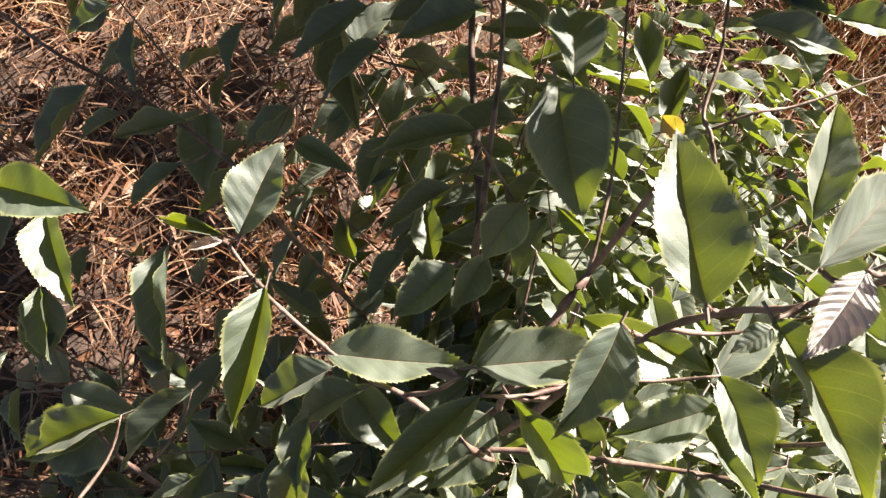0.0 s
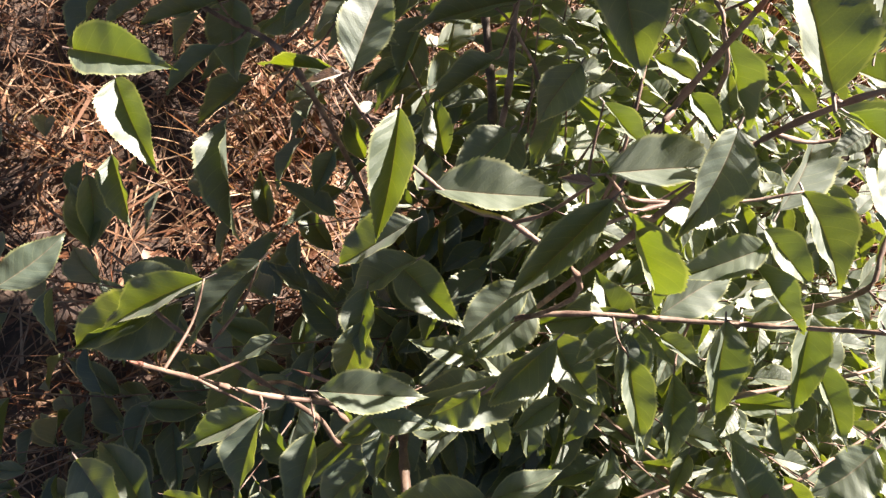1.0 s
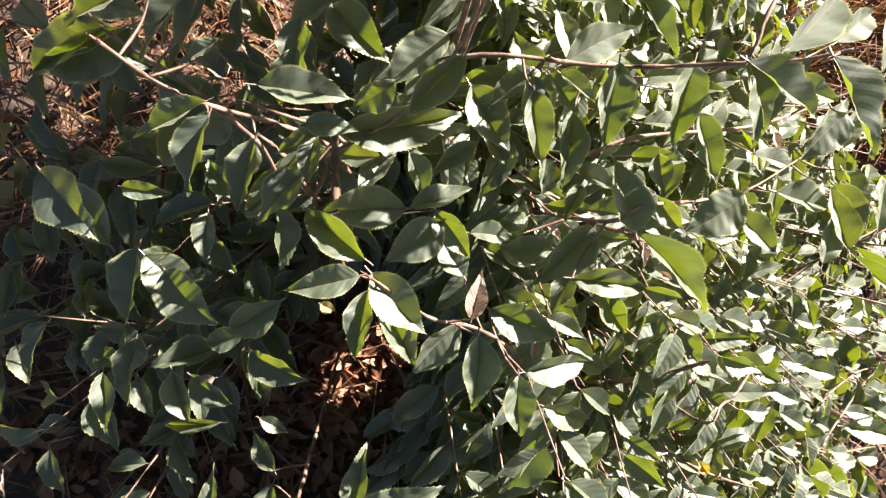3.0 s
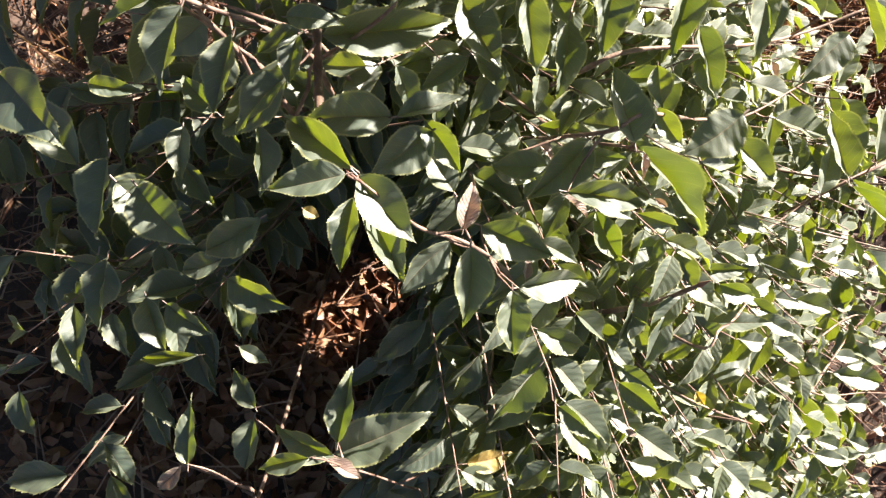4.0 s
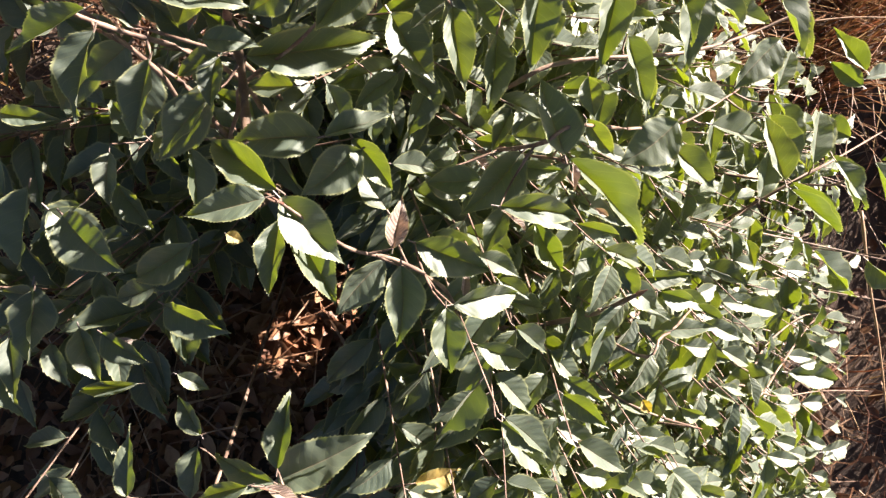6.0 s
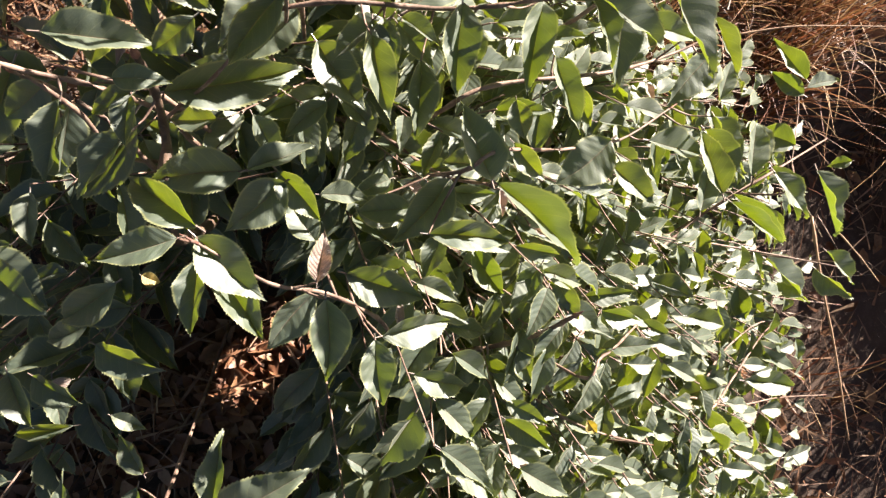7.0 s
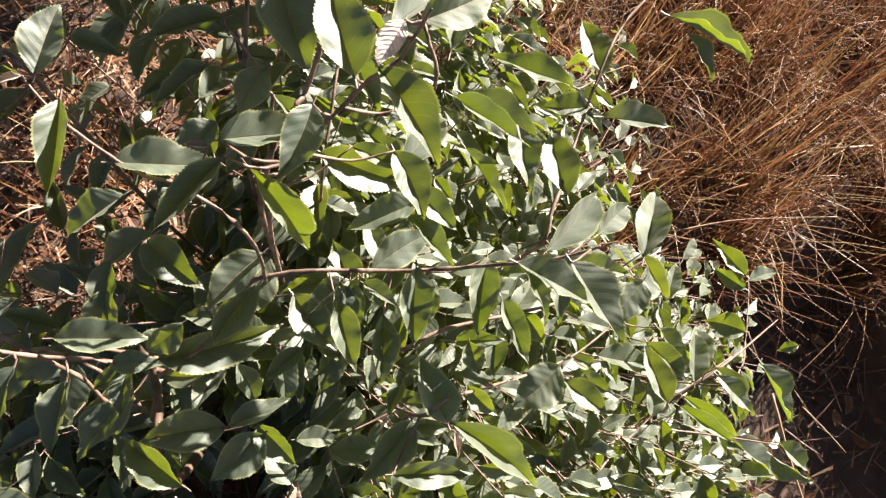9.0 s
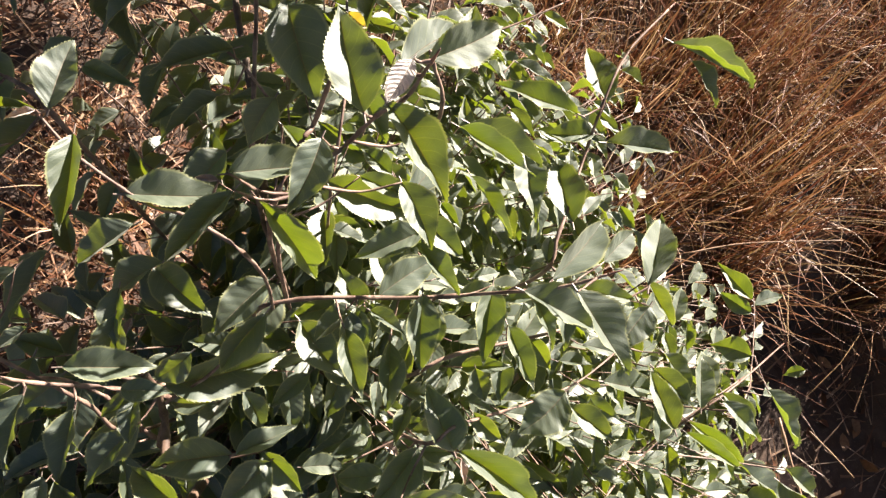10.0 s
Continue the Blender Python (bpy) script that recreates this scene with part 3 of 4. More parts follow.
twig = branch(0.0014, ((0.2531, -0.2370, 0.5743), (0.3159, -0.2232, 0.5007), (0.4507, -0.2031, 0.3046), (0.5138, -0.1922, 0.2347)))
leaf(twig, (0.4761, -0.2024, 0.2324), (0.5333, -0.2472, 0.2191), 0.0307, 18)
leaf(twig, (0.4521, -0.2416, 0.3241), (0.5080, -0.2800, 0.3131), 0.0265, -4)
twig = branch(0.0014, ((0.5877, -0.1383, 0.1592), (0.6683, -0.1525, 0.1664), (0.6896, -0.1721, 0.2475), (0.6957, -0.1849, 0.3246)))
leaf(twig, (0.6750, -0.1654, 0.2007), (0.7543, -0.2308, 0.1820), 0.0402, -23)
leaf(twig, (0.6240, -0.1875, 0.3633), (0.6799, -0.2313, 0.3512), 0.0278, 67)
leaf(twig, (0.6658, -0.1576, 0.1395), (0.7335, -0.1863, 0.1308), 0.0285, -17)
twig = branch(0.0014, ((0.5686, -0.1974, 0.2113), (0.6418, -0.2001, 0.1785), (0.6931, -0.2180, 0.1657), (0.8186, -0.2455, 0.1460)))
leaf(twig, (0.6034, -0.1923, 0.1915), (0.6450, -0.2613, 0.1691), 0.0322, 8)
leaf(twig, (0.6761, -0.2134, 0.1917), (0.7517, -0.2307, 0.1853), 0.0300, -40)
twig = branch(0.0015, ((0.4366, -0.3128, 0.3735), (0.5313, -0.3429, 0.2937), (0.6669, -0.3602, 0.1880), (0.7879, -0.3787, 0.1232)))
leaf(twig, (0.6189, -0.3294, 0.1883), (0.7017, -0.3500, 0.1810), 0.0366, 1)
leaf(twig, (0.4941, -0.3416, 0.3226), (0.5358, -0.3901, 0.3085), 0.0277, 21)
leaf(twig, (0.6527, -0.3798, 0.1635), (0.6779, -0.4426, 0.1423), 0.0273, 67)
leaf(twig, (0.6193, -0.4522, 0.1974), (0.5905, -0.4699, 0.1757), 0.0357, 28)
twig = branch(0.0014, ((0.0120, -0.3790, 0.4267), (-0.0339, -0.3417, 0.5251), (-0.0685, -0.3115, 0.6104)))
leaf(twig, (0.0909, -0.3729, 0.2485), (0.1798, -0.3566, 0.2407), 0.0375, -12)
leaf(twig, (0.1328, -0.3362, 0.3513), (0.1470, -0.4151, 0.3231), 0.0327, 47)
leaf(twig, (-0.0706, -0.3125, 0.5928), (-0.0449, -0.3305, 0.5858), 0.0124, -25, "young")
twig = branch(0.0018, ((-0.1307, -0.3401, 0.5398), (-0.1813, -0.3618, 0.3677), (-0.2236, -0.3589, 0.3107)))
leaf(twig, (-0.1401, -0.2325, 0.4966), (-0.1145, -0.2485, 0.4902), 0.0140, -9)
leaf(twig, (-0.2753, -0.1424, 0.4035), (-0.2972, -0.2157, 0.3693), 0.0323, -45)
leaf(twig, (-0.2112, -0.3491, 0.3764), (-0.2392, -0.3743, 0.3584), 0.0168, 0, "young")
twig = branch(0.0024, ((0.2172, 0.2894, 0.5955), (0.2103, 0.3151, 0.6048), (0.2240, 0.3579, 0.6204), (0.2317, 0.4093, 0.6391)))
twig = branch(0.0018, ((0.2554, 0.3309, 0.5680), (0.2990, 0.3400, 0.5713), (0.3378, 0.3514, 0.5755), (0.3863, 0.3682, 0.5816)))
twig = branch(0.0016, ((0.0981, 0.1678, 0.6789), (0.1109, 0.2196, 0.6978), (0.1164, 0.2714, 0.7166), (0.1201, 0.3180, 0.7336)))
leaf(twig, (0.0470, 0.1727, 0.7506), (0.0221, 0.1443, 0.7253), 0.0265, -11)
leaf(twig, (0.0796, 0.1130, 0.7248), (0.1512, 0.0849, 0.7072), 0.0315, 24)
twig = branch(0.0014, ((0.6076, -0.0783, 0.3714), (0.7191, -0.0325, 0.2346), (0.7969, 0.0534, 0.1658), (0.8470, 0.1127, 0.1135)))
leaf(twig, (0.6188, -0.0777, 0.4046), (0.6702, -0.1552, 0.3635), 0.0391, -15)
leaf(twig, (0.7587, -0.0536, 0.2982), (0.7336, -0.0550, 0.2799), 0.0165, -1)
leaf(twig, (0.6006, -0.1714, 0.4191), (0.6513, -0.2134, 0.3993), 0.0264, -7)


# ---- leaves that stand out, each on the twig next to it ----
def leaf_on_nearest(base, tip, width, roll, kind=""):
    base = Vector(base)
    twig, q = min(((ob, q) for ob, line in TWIG_LINES for q in line), key=lambda pair: (pair[1] - base).length + 0.6 * max(pair[1].z - base.z, 0.0))
    leaf(twig, base, tip, width, roll, kind)
    if 0.004 < (q - base).length < 0.075:
        sag = base.lerp(q, 0.45) - Vector((0, 0, 0.22 * (q - base).length))
        v, f = tube(smooth_line([q, sag, base], 4), 0.0011, 0.0006, 5)
        under(new("side_shoot", mesh_from("side_shoot", v, f, twig_bark)), twig)


leaf_on_nearest((-0.0815, 0.1110, 0.8600), (-0.0651, 0.1486, 0.8700), 0.0241, 5)
leaf_on_nearest((-0.0635, 0.0818, 0.8850), (-0.0755, 0.0314, 0.8730), 0.0177, 1)
leaf_on_nearest((-0.0872, 0.1110, 0.8600), (-0.1260, 0.1272, 0.8434), 0.0065, -14)
leaf_on_nearest((-0.0851, 0.1050, 0.8700), (-0.1016, 0.1020, 0.8700), 0.0048, -5, "young")
leaf_on_nearest((-0.2206, 0.1605, 0.8000), (-0.1662, 0.1411, 0.8115), 0.0269, 13)
leaf_on_nearest((-0.2068, 0.1552, 0.7800), (-0.1838, 0.1019, 0.7802), 0.0234, 7)
leaf_on_nearest((-0.2136, 0.1214, 0.7600), (-0.2025, 0.0794, 0.7583), 0.0174, 22)
leaf_on_nearest((-0.2063, 0.3169, 0.7200), (-0.2030, 0.2683, 0.7159), 0.0210, 35)
leaf_on_nearest((-0.2376, 0.2817, 0.7000), (-0.2760, 0.2318, 0.6813), 0.0353, 27)
leaf_on_nearest((-0.2325, 0.2831, 0.6600), (-0.2680, 0.2706, 0.6448), 0.0173, 10)
leaf_on_nearest((-0.1771, 0.2649, 0.6800), (-0.2392, 0.2664, 0.6526), 0.0204, -3)
leaf_on_nearest((-0.1760, 0.2947, 0.6400), (-0.1760, 0.2330, 0.6323), 0.0359, 0)
leaf_on_nearest((-0.1772, 0.2324, 0.6800), (-0.2172, 0.2071, 0.6613), 0.0179, 12)
leaf_on_nearest((-0.1628, 0.1603, 0.7200), (-0.1588, 0.0851, 0.7141), 0.0247, 34)
leaf_on_nearest((-0.1687, 0.0561, 0.7400), (-0.2360, 0.0369, 0.7121), 0.0209, 1)
leaf_on_nearest((-0.1460, 0.0763, 0.7000), (-0.1976, 0.0320, 0.6746), 0.0217, 17)
leaf_on_nearest((-0.0557, 0.0776, 0.7600), (-0.1013, 0.0623, 0.7383), 0.0232, 15)
leaf_on_nearest((-0.0495, 0.0697, 0.8300), (0.0120, 0.0674, 0.8233), 0.0248, -3)
leaf_on_nearest((0.0113, 0.0527, 0.8850), (0.0675, 0.0588, 0.8729), 0.0208, 0)
leaf_on_nearest((0.0131, 0.0429, 0.8850), (-0.0278, 0.0099, 0.8704), 0.0161, 1)
leaf_on_nearest((0.0259, 0.0459, 0.8600), (0.0614, 0.0121, 0.7900), 0.0190, 8)
leaf_on_nearest((0.0623, 0.0671, 0.8900), (0.0382, 0.0274, 0.8800), 0.0224, -9)
leaf_on_nearest((0.0064, 0.0491, 0.8850), (-0.0063, 0.0523, 0.8850), 0.0043, -5, "young")
leaf_on_nearest((0.0819, 0.0651, 0.9200), (0.0769, 0.1251, 0.9350), 0.0293, 0)
leaf_on_nearest((0.0601, 0.2225, 0.8000), (0.0760, 0.1476, 0.7752), 0.0460, 4)
leaf_on_nearest((0.0651, 0.2104, 0.8200), (0.0667, 0.2760, 0.8052), 0.0290, 4)
leaf_on_nearest((0.0964, 0.1940, 0.8400), (0.0985, 0.2409, 0.8321), 0.0140, -6)
leaf_on_nearest((0.1599, 0.1247, 0.8400), (0.1851, 0.1873, 0.8361), 0.0210, -2)
leaf_on_nearest((0.0931, 0.0603, 0.9700), (0.1343, 0.0950, 0.9576), 0.0181, -2)
leaf_on_nearest((0.0961, 0.0546, 0.9850), (0.0808, 0.0353, 0.9800), 0.0120, 3, "downy")
leaf_on_nearest((0.0889, 0.0527, 0.9500), (0.1133, 0.0049, 0.9407), 0.0209, -3)
leaf_on_nearest((0.1125, 0.0582, 0.8400), (0.1262, 0.0154, 0.8343), 0.0222, 0)
leaf_on_nearest((0.1195, 0.0680, 0.8800), (0.1032, 0.0594, 0.8770), 0.0096, 10)
leaf_on_nearest((0.0965, 0.0904, 0.7800), (0.1333, 0.0722, 0.7731), 0.0157, 7)
leaf_on_nearest((0.0073, 0.1460, 0.7200), (-0.0309, 0.1173, 0.7117), 0.0266, 7)
leaf_on_nearest((-0.0751, 0.3415, 0.6800), (-0.0579, 0.2575, 0.6774), 0.0325, 34)
leaf_on_nearest((0.0203, 0.2363, 0.7200), (-0.0520, 0.2276, 0.7060), 0.0237, -3)
leaf_on_nearest((0.0061, 0.2064, 0.7000), (-0.0458, 0.1769, 0.6959), 0.0186, 16)
leaf_on_nearest((-0.0377, 0.2647, 0.6600), (-0.0577, 0.2218, 0.6472), 0.0226, 18)
leaf_on_nearest((-0.1011, 0.2643, 0.7000), (-0.1372, 0.2416, 0.6829), 0.0158, 24)
leaf_on_nearest((-0.0956, 0.2389, 0.7000), (-0.0576, 0.2136, 0.7100), 0.0157, 14)
leaf_on_nearest((-0.1265, 0.3000, 0.7400), (-0.1380, 0.2668, 0.7316), 0.0151, 20)
leaf_on_nearest((-0.1698, 0.2536, 0.8200), (-0.1979, 0.2445, 0.8076), 0.0137, 2)
leaf_on_nearest((0.0236, 0.3053, 0.7500), (-0.0300, 0.2936, 0.7342), 0.0268, -5)
leaf_on_nearest((0.1082, 0.1782, 0.8200), (0.1277, 0.2300, 0.8120), 0.0132, -17)
leaf_on_nearest((0.1580, 0.2432, 0.8200), (0.2218, 0.2333, 0.8046), 0.0198, 15)
leaf_on_nearest((0.1835, 0.2242, 0.8500), (0.2151, 0.2167, 0.8474), 0.0173, 12)
leaf_on_nearest((0.1895, 0.2417, 0.8000), (0.2003, 0.2190, 0.7945), 0.0170, -17)
leaf_on_nearest((-0.0514, 0.0831, 0.6600), (-0.1051, 0.0615, 0.6345), 0.0270, 19)
leaf_on_nearest((0.1452, 0.0606, 0.7400), (0.0883, 0.0464, 0.7360), 0.0224, 0)
leaf_on_nearest((0.0482, 0.1333, 0.7800), (0.0742, 0.1061, 0.7702), 0.0130, 0)
leaf_on_nearest((0.0317, 0.1888, 0.6200), (0.0069, 0.1512, 0.6092), 0.0271, -19)
leaf_on_nearest((-0.1328, 0.0260, 0.7200), (-0.1613, 0.0149, 0.7068), 0.0109, 15)
leaf_on_nearest((-0.0844, 0.0654, 0.6600), (-0.0916, 0.0184, 0.6519), 0.0233, 21)
leaf_on_nearest((-0.1422, -0.0135, 0.7200), (-0.1916, -0.0303, 0.6977), 0.0163, 9)
leaf_on_nearest((-0.1476, -0.0111, 0.6800), (-0.1686, -0.0629, 0.6661), 0.0309, 30)
leaf_on_nearest((-0.2090, -0.0541, 0.6600), (-0.1752, -0.0615, 0.6687), 0.0133, 11)
leaf_on_nearest((-0.0832, -0.0181, 0.6800), (-0.0487, -0.0263, 0.6902), 0.0185, 10)
leaf_on_nearest((-0.0609, -0.0087, 0.6200), (0.0416, 0.0051, 0.6150), 0.0348, 21)
leaf_on_nearest((-0.0733, -0.0204, 0.6600), (-0.1102, -0.0285, 0.6422), 0.0156, 8)
leaf_on_nearest((-0.0770, -0.0222, 0.6600), (-0.0853, -0.0557, 0.6532), 0.0180, 15)
leaf_on_nearest((-0.1191, -0.0228, 0.6600), (-0.1347, -0.0729, 0.6485), 0.0257, 26)
leaf_on_nearest((-0.0841, -0.0424, 0.6400), (-0.1275, -0.0780, 0.6182), 0.0256, 16)
leaf_on_nearest((-0.0131, -0.0706, 0.6250), (-0.0806, -0.0709, 0.6200), 0.0333, -4)
leaf_on_nearest((-0.0105, -0.0707, 0.6300), (0.0394, -0.0544, 0.6262), 0.0189, -13)
leaf_on_nearest((-0.0457, -0.1102, 0.6500), (-0.0955, -0.0645, 0.6249), 0.0264, -17)
leaf_on_nearest((-0.0514, -0.1252, 0.7100), (-0.1020, -0.1316, 0.7080), 0.0209, 4)
leaf_on_nearest((-0.0437, -0.1217, 0.6850), (-0.0051, -0.1663, 0.6770), 0.0290, -1)
leaf_on_nearest((-0.0452, -0.1324, 0.6600), (-0.0563, -0.1807, 0.6506), 0.0215, 24)
leaf_on_nearest((-0.0400, -0.1340, 0.6550), (-0.0112, -0.1907, 0.6350), 0.0219, -4)
leaf_on_nearest((0.0153, -0.0799, 0.6200), (-0.0319, -0.1096, 0.6059), 0.0326, -13)
leaf_on_nearest((0.0099, -0.0713, 0.6200), (0.0373, -0.1122, 0.6077), 0.0232, 22)
leaf_on_nearest((0.0395, -0.0874, 0.6000), (0.0767, -0.0928, 0.5949), 0.0177, -10)
leaf_on_nearest((0.0266, -0.1563, 0.6600), (0.0355, -0.1216, 0.6650), 0.0157, -5, "young")
leaf_on_nearest((0.1078, -0.1044, 0.6000), (0.0639, -0.0997, 0.5885), 0.0245, -2)
leaf_on_nearest((0.1351, -0.0883, 0.6200), (0.0855, -0.1325, 0.6089), 0.0325, -8)
leaf_on_nearest((0.1110, -0.1288, 0.6300), (0.1747, -0.1409, 0.6264), 0.0218, 7)
leaf_on_nearest((0.1587, -0.0971, 0.6450), (0.1446, -0.0382, 0.6580), 0.0331, 10)
leaf_on_nearest((0.1668, -0.0834, 0.6200), (0.1311, -0.0724, 0.6085), 0.0266, 0)
leaf_on_nearest((0.1663, -0.0964, 0.6300), (0.2520, -0.1656, 0.5800), 0.0291, 0)
leaf_on_nearest((0.1625, -0.1046, 0.6500), (0.1635, -0.1242, 0.6450), 0.0073, -10, "young")
leaf_on_nearest((0.2961, -0.0561, 0.5600), (0.2447, -0.0879, 0.5470), 0.0424, -3)
leaf_on_nearest((0.3637, -0.0462, 0.5000), (0.4283, -0.0608, 0.4902), 0.0336, -12)
leaf_on_nearest((0.3201, -0.0660, 0.5000), (0.3671, -0.1088, 0.4952), 0.0284, 1)
leaf_on_nearest((0.4669, -0.0905, 0.5000), (0.4899, -0.0328, 0.4930), 0.0263, -2)
leaf_on_nearest((0.4246, -0.0405, 0.5000), (0.4698, -0.0900, 0.4831), 0.0242, 1)
leaf_on_nearest((0.4178, -0.1178, 0.4800), (0.4429, -0.0631, 0.4723), 0.0245, -7)
leaf_on_nearest((0.4531, -0.1114, 0.4800), (0.5192, -0.1624, 0.4693), 0.0172, 7)
leaf_on_nearest((0.5080, -0.0857, 0.4800), (0.5541, -0.1371, 0.4646), 0.0251, 0)
leaf_on_nearest((0.0313, -0.1680, 0.6600), (0.0257, -0.2238, 0.6505), 0.0276, -2)
leaf_on_nearest((0.0513, -0.1481, 0.6000), (0.1086, -0.1737, 0.5957), 0.0305, 14)
leaf_on_nearest((0.0670, -0.1970, 0.6400), (0.1220, -0.1934, 0.6276), 0.0226, 16)
leaf_on_nearest((0.0619, -0.1986, 0.6450), (0.0633, -0.2457, 0.6350), 0.0250, 3)
leaf_on_nearest((0.0270, -0.1590, 0.6000), (-0.0110, -0.1972, 0.5897), 0.0283, -16)
leaf_on_nearest((0.1769, -0.2263, 0.5000), (0.1852, -0.3056, 0.4500), 0.0450, -2)
leaf_on_nearest((0.3509, -0.2686, 0.4500), (0.2658, -0.2945, 0.4309), 0.0435, -3)
leaf_on_nearest((0.2473, -0.2252, 0.5000), (0.2884, -0.2686, 0.4883), 0.0255, 10)
leaf_on_nearest((0.2872, -0.3315, 0.4000), (0.3178, -0.3775, 0.3905), 0.0289, -1)
leaf_on_nearest((-0.0640, -0.3175, 0.5500), (0.0071, -0.2860, 0.5850), 0.0366, -16)
leaf_on_nearest((-0.0621, -0.3038, 0.5800), (-0.0507, -0.2478, 0.5788), 0.0220, -25)
leaf_on_nearest((-0.0653, -0.3155, 0.5700), (-0.1129, -0.2928, 0.5468), 0.0235, -10)
leaf_on_nearest((-0.0828, -0.3132, 0.5800), (-0.1255, -0.3240, 0.5599), 0.0161, 3)
leaf_on_nearest((-0.1836, -0.3253, 0.5000), (-0.1802, -0.2682, 0.4948), 0.0241, -26)
leaf_on_nearest((-0.2292, -0.1568, 0.5500), (-0.2429, -0.2136, 0.5396), 0.0220, 32)
leaf_on_nearest((-0.1801, -0.2397, 0.4500), (-0.2396, -0.2415, 0.4231), 0.0130, 2)
leaf_on_nearest((-0.1466, -0.1747, 0.5000), (-0.1002, -0.2069, 0.5122), 0.0310, 30)
leaf_on_nearest((-0.2126, -0.1871, 0.5000), (-0.1977, -0.2340, 0.5007), 0.0257, 6)
leaf_on_nearest((-0.2006, -0.1931, 0.4800), (-0.1624, -0.2223, 0.4893), 0.0251, 25)
leaf_on_nearest((-0.1500, -0.1581, 0.5000), (-0.1898, -0.1657, 0.4817), 0.0218, 3)
leaf_on_nearest((-0.2042, -0.1040, 0.5600), (-0.1655, -0.1518, 0.5678), 0.0398, 18)
leaf_on_nearest((-0.2138, -0.0892, 0.6000), (-0.2313, -0.1457, 0.5876), 0.0330, 32)
leaf_on_nearest((-0.1377, -0.2957, 0.4000), (-0.1576, -0.2576, 0.3880), 0.0231, -20)
leaf_on_nearest((-0.1340, -0.2989, 0.4500), (-0.1480, -0.3480, 0.4397), 0.0261, 26)
leaf_on_nearest((0.0482, -0.3442, 0.5000), (0.0898, -0.3385, 0.5000), 0.0204, 0, "yellow")
leaf_on_nearest((0.1160, -0.2872, 0.5000), (0.0668, -0.3220, 0.4891), 0.0260, 3)
leaf_on_nearest((0.1740, -0.2454, 0.4500), (0.1556, -0.2973, 0.4466), 0.0264, -6)
leaf_on_nearest((0.1634, -0.3483, 0.4000), (0.1986, -0.4010, 0.3848), 0.0282, 11)
leaf_on_nearest((0.3109, -0.4228, 0.3800), (0.3956, -0.3991, 0.3573), 0.0381, -1)
leaf_on_nearest((0.2747, -0.3849, 0.4000), (0.2274, -0.3886, 0.3938), 0.0230, 6)
leaf_on_nearest((0.7191, -0.4648, 0.1000), (0.7805, -0.4613, 0.0882), 0.0308, 1)
leaf_on_nearest((0.0848, 0.0136, 0.6500), (0.0947, -0.0477, 0.6344), 0.0236, -2)
leaf_on_nearest((0.1246, 0.0034, 0.6200), (0.1139, -0.0552, 0.6131), 0.0249, -7)
leaf_on_nearest((0.1540, 0.0336, 0.6500), (0.1461, -0.0300, 0.6328), 0.0296, -2)
leaf_on_nearest((0.2201, 0.0376, 0.6400), (0.2004, -0.0329, 0.6297), 0.0265, 5)
leaf_on_nearest((0.2389, 0.0083, 0.6000), (0.2553, -0.0565, 0.5956), 0.0224, -2)
leaf_on_nearest((0.3039, 0.0501, 0.6000), (0.2967, -0.0207, 0.5824), 0.0337, -1)
leaf_on_nearest((0.4113, 0.0178, 0.5500), (0.3672, -0.0271, 0.5379), 0.0321, -12)
leaf_on_nearest((0.3173, 0.0354, 0.6000), (0.3781, 0.0182, 0.5913), 0.0233, 9)
leaf_on_nearest((0.3878, 0.0343, 0.6000), (0.4164, -0.0152, 0.5841), 0.0173, 4)
leaf_on_nearest((0.1921, 0.1408, 0.7500), (0.2505, 0.1050, 0.7378), 0.0252, -6)
leaf_on_nearest((0.5283, 0.3304, 0.5500), (0.6424, 0.2802, 0.5245), 0.0259, -9)
leaf_on_nearest((0.5535, 0.3098, 0.5400), (0.5841, 0.2559, 0.5228), 0.0322, -11)
leaf_on_nearest((0.4369, 0.2297, 0.5000), (0.5420, 0.2194, 0.4882), 0.0348, 0)
leaf_on_nearest((0.3945, 0.2291, 0.6000), (0.3966, 0.3064, 0.5850), 0.0356, -5)
leaf_on_nearest((0.3335, 0.1940, 0.6500), (0.2648, 0.2442, 0.6385), 0.0299, -2)
leaf_on_nearest((0.3729, 0.1943, 0.6000), (0.3244, 0.2050, 0.5929), 0.0264, -3)
leaf_on_nearest((0.3255, 0.1015, 0.6000), (0.3371, 0.1897, 0.5825), 0.0389, -12)
leaf_on_nearest((0.2012, 0.1176, 0.7000), (0.2327, 0.0635, 0.6868), 0.0152, -10)
leaf_on_nearest((0.2185, 0.0097, 0.7200), (0.2842, -0.0245, 0.7029), 0.0295, -8)
leaf_on_nearest((0.2317, -0.0121, 0.7900), (0.2637, -0.0720, 0.7800), 0.0320, -14)
leaf_on_nearest((0.2435, 0.0160, 0.7200), (0.3117, 0.0696, 0.7002), 0.0288, 10)
leaf_on_nearest((0.2992, 0.0303, 0.7000), (0.3394, 0.0573, 0.6906), 0.0226, 8)
leaf_on_nearest((0.3344, 0.0062, 0.7000), (0.3720, 0.0754, 0.6902), 0.0302, -16)
leaf_on_nearest((0.1005, 0.0376, 0.6200), (0.0996, -0.0121, 0.6046), 0.0260, 7)
leaf_on_nearest((0.1612, 0.0271, 0.6400), (0.1478, -0.0227, 0.6243), 0.0330, -7)
leaf_on_nearest((0.4196, -0.1080, 0.5200), (0.4149, -0.0361, 0.5142), 0.0280, -7)
leaf_on_nearest((0.4875, -0.0799, 0.4800), (0.5161, -0.0184, 0.4626), 0.0280, -9)
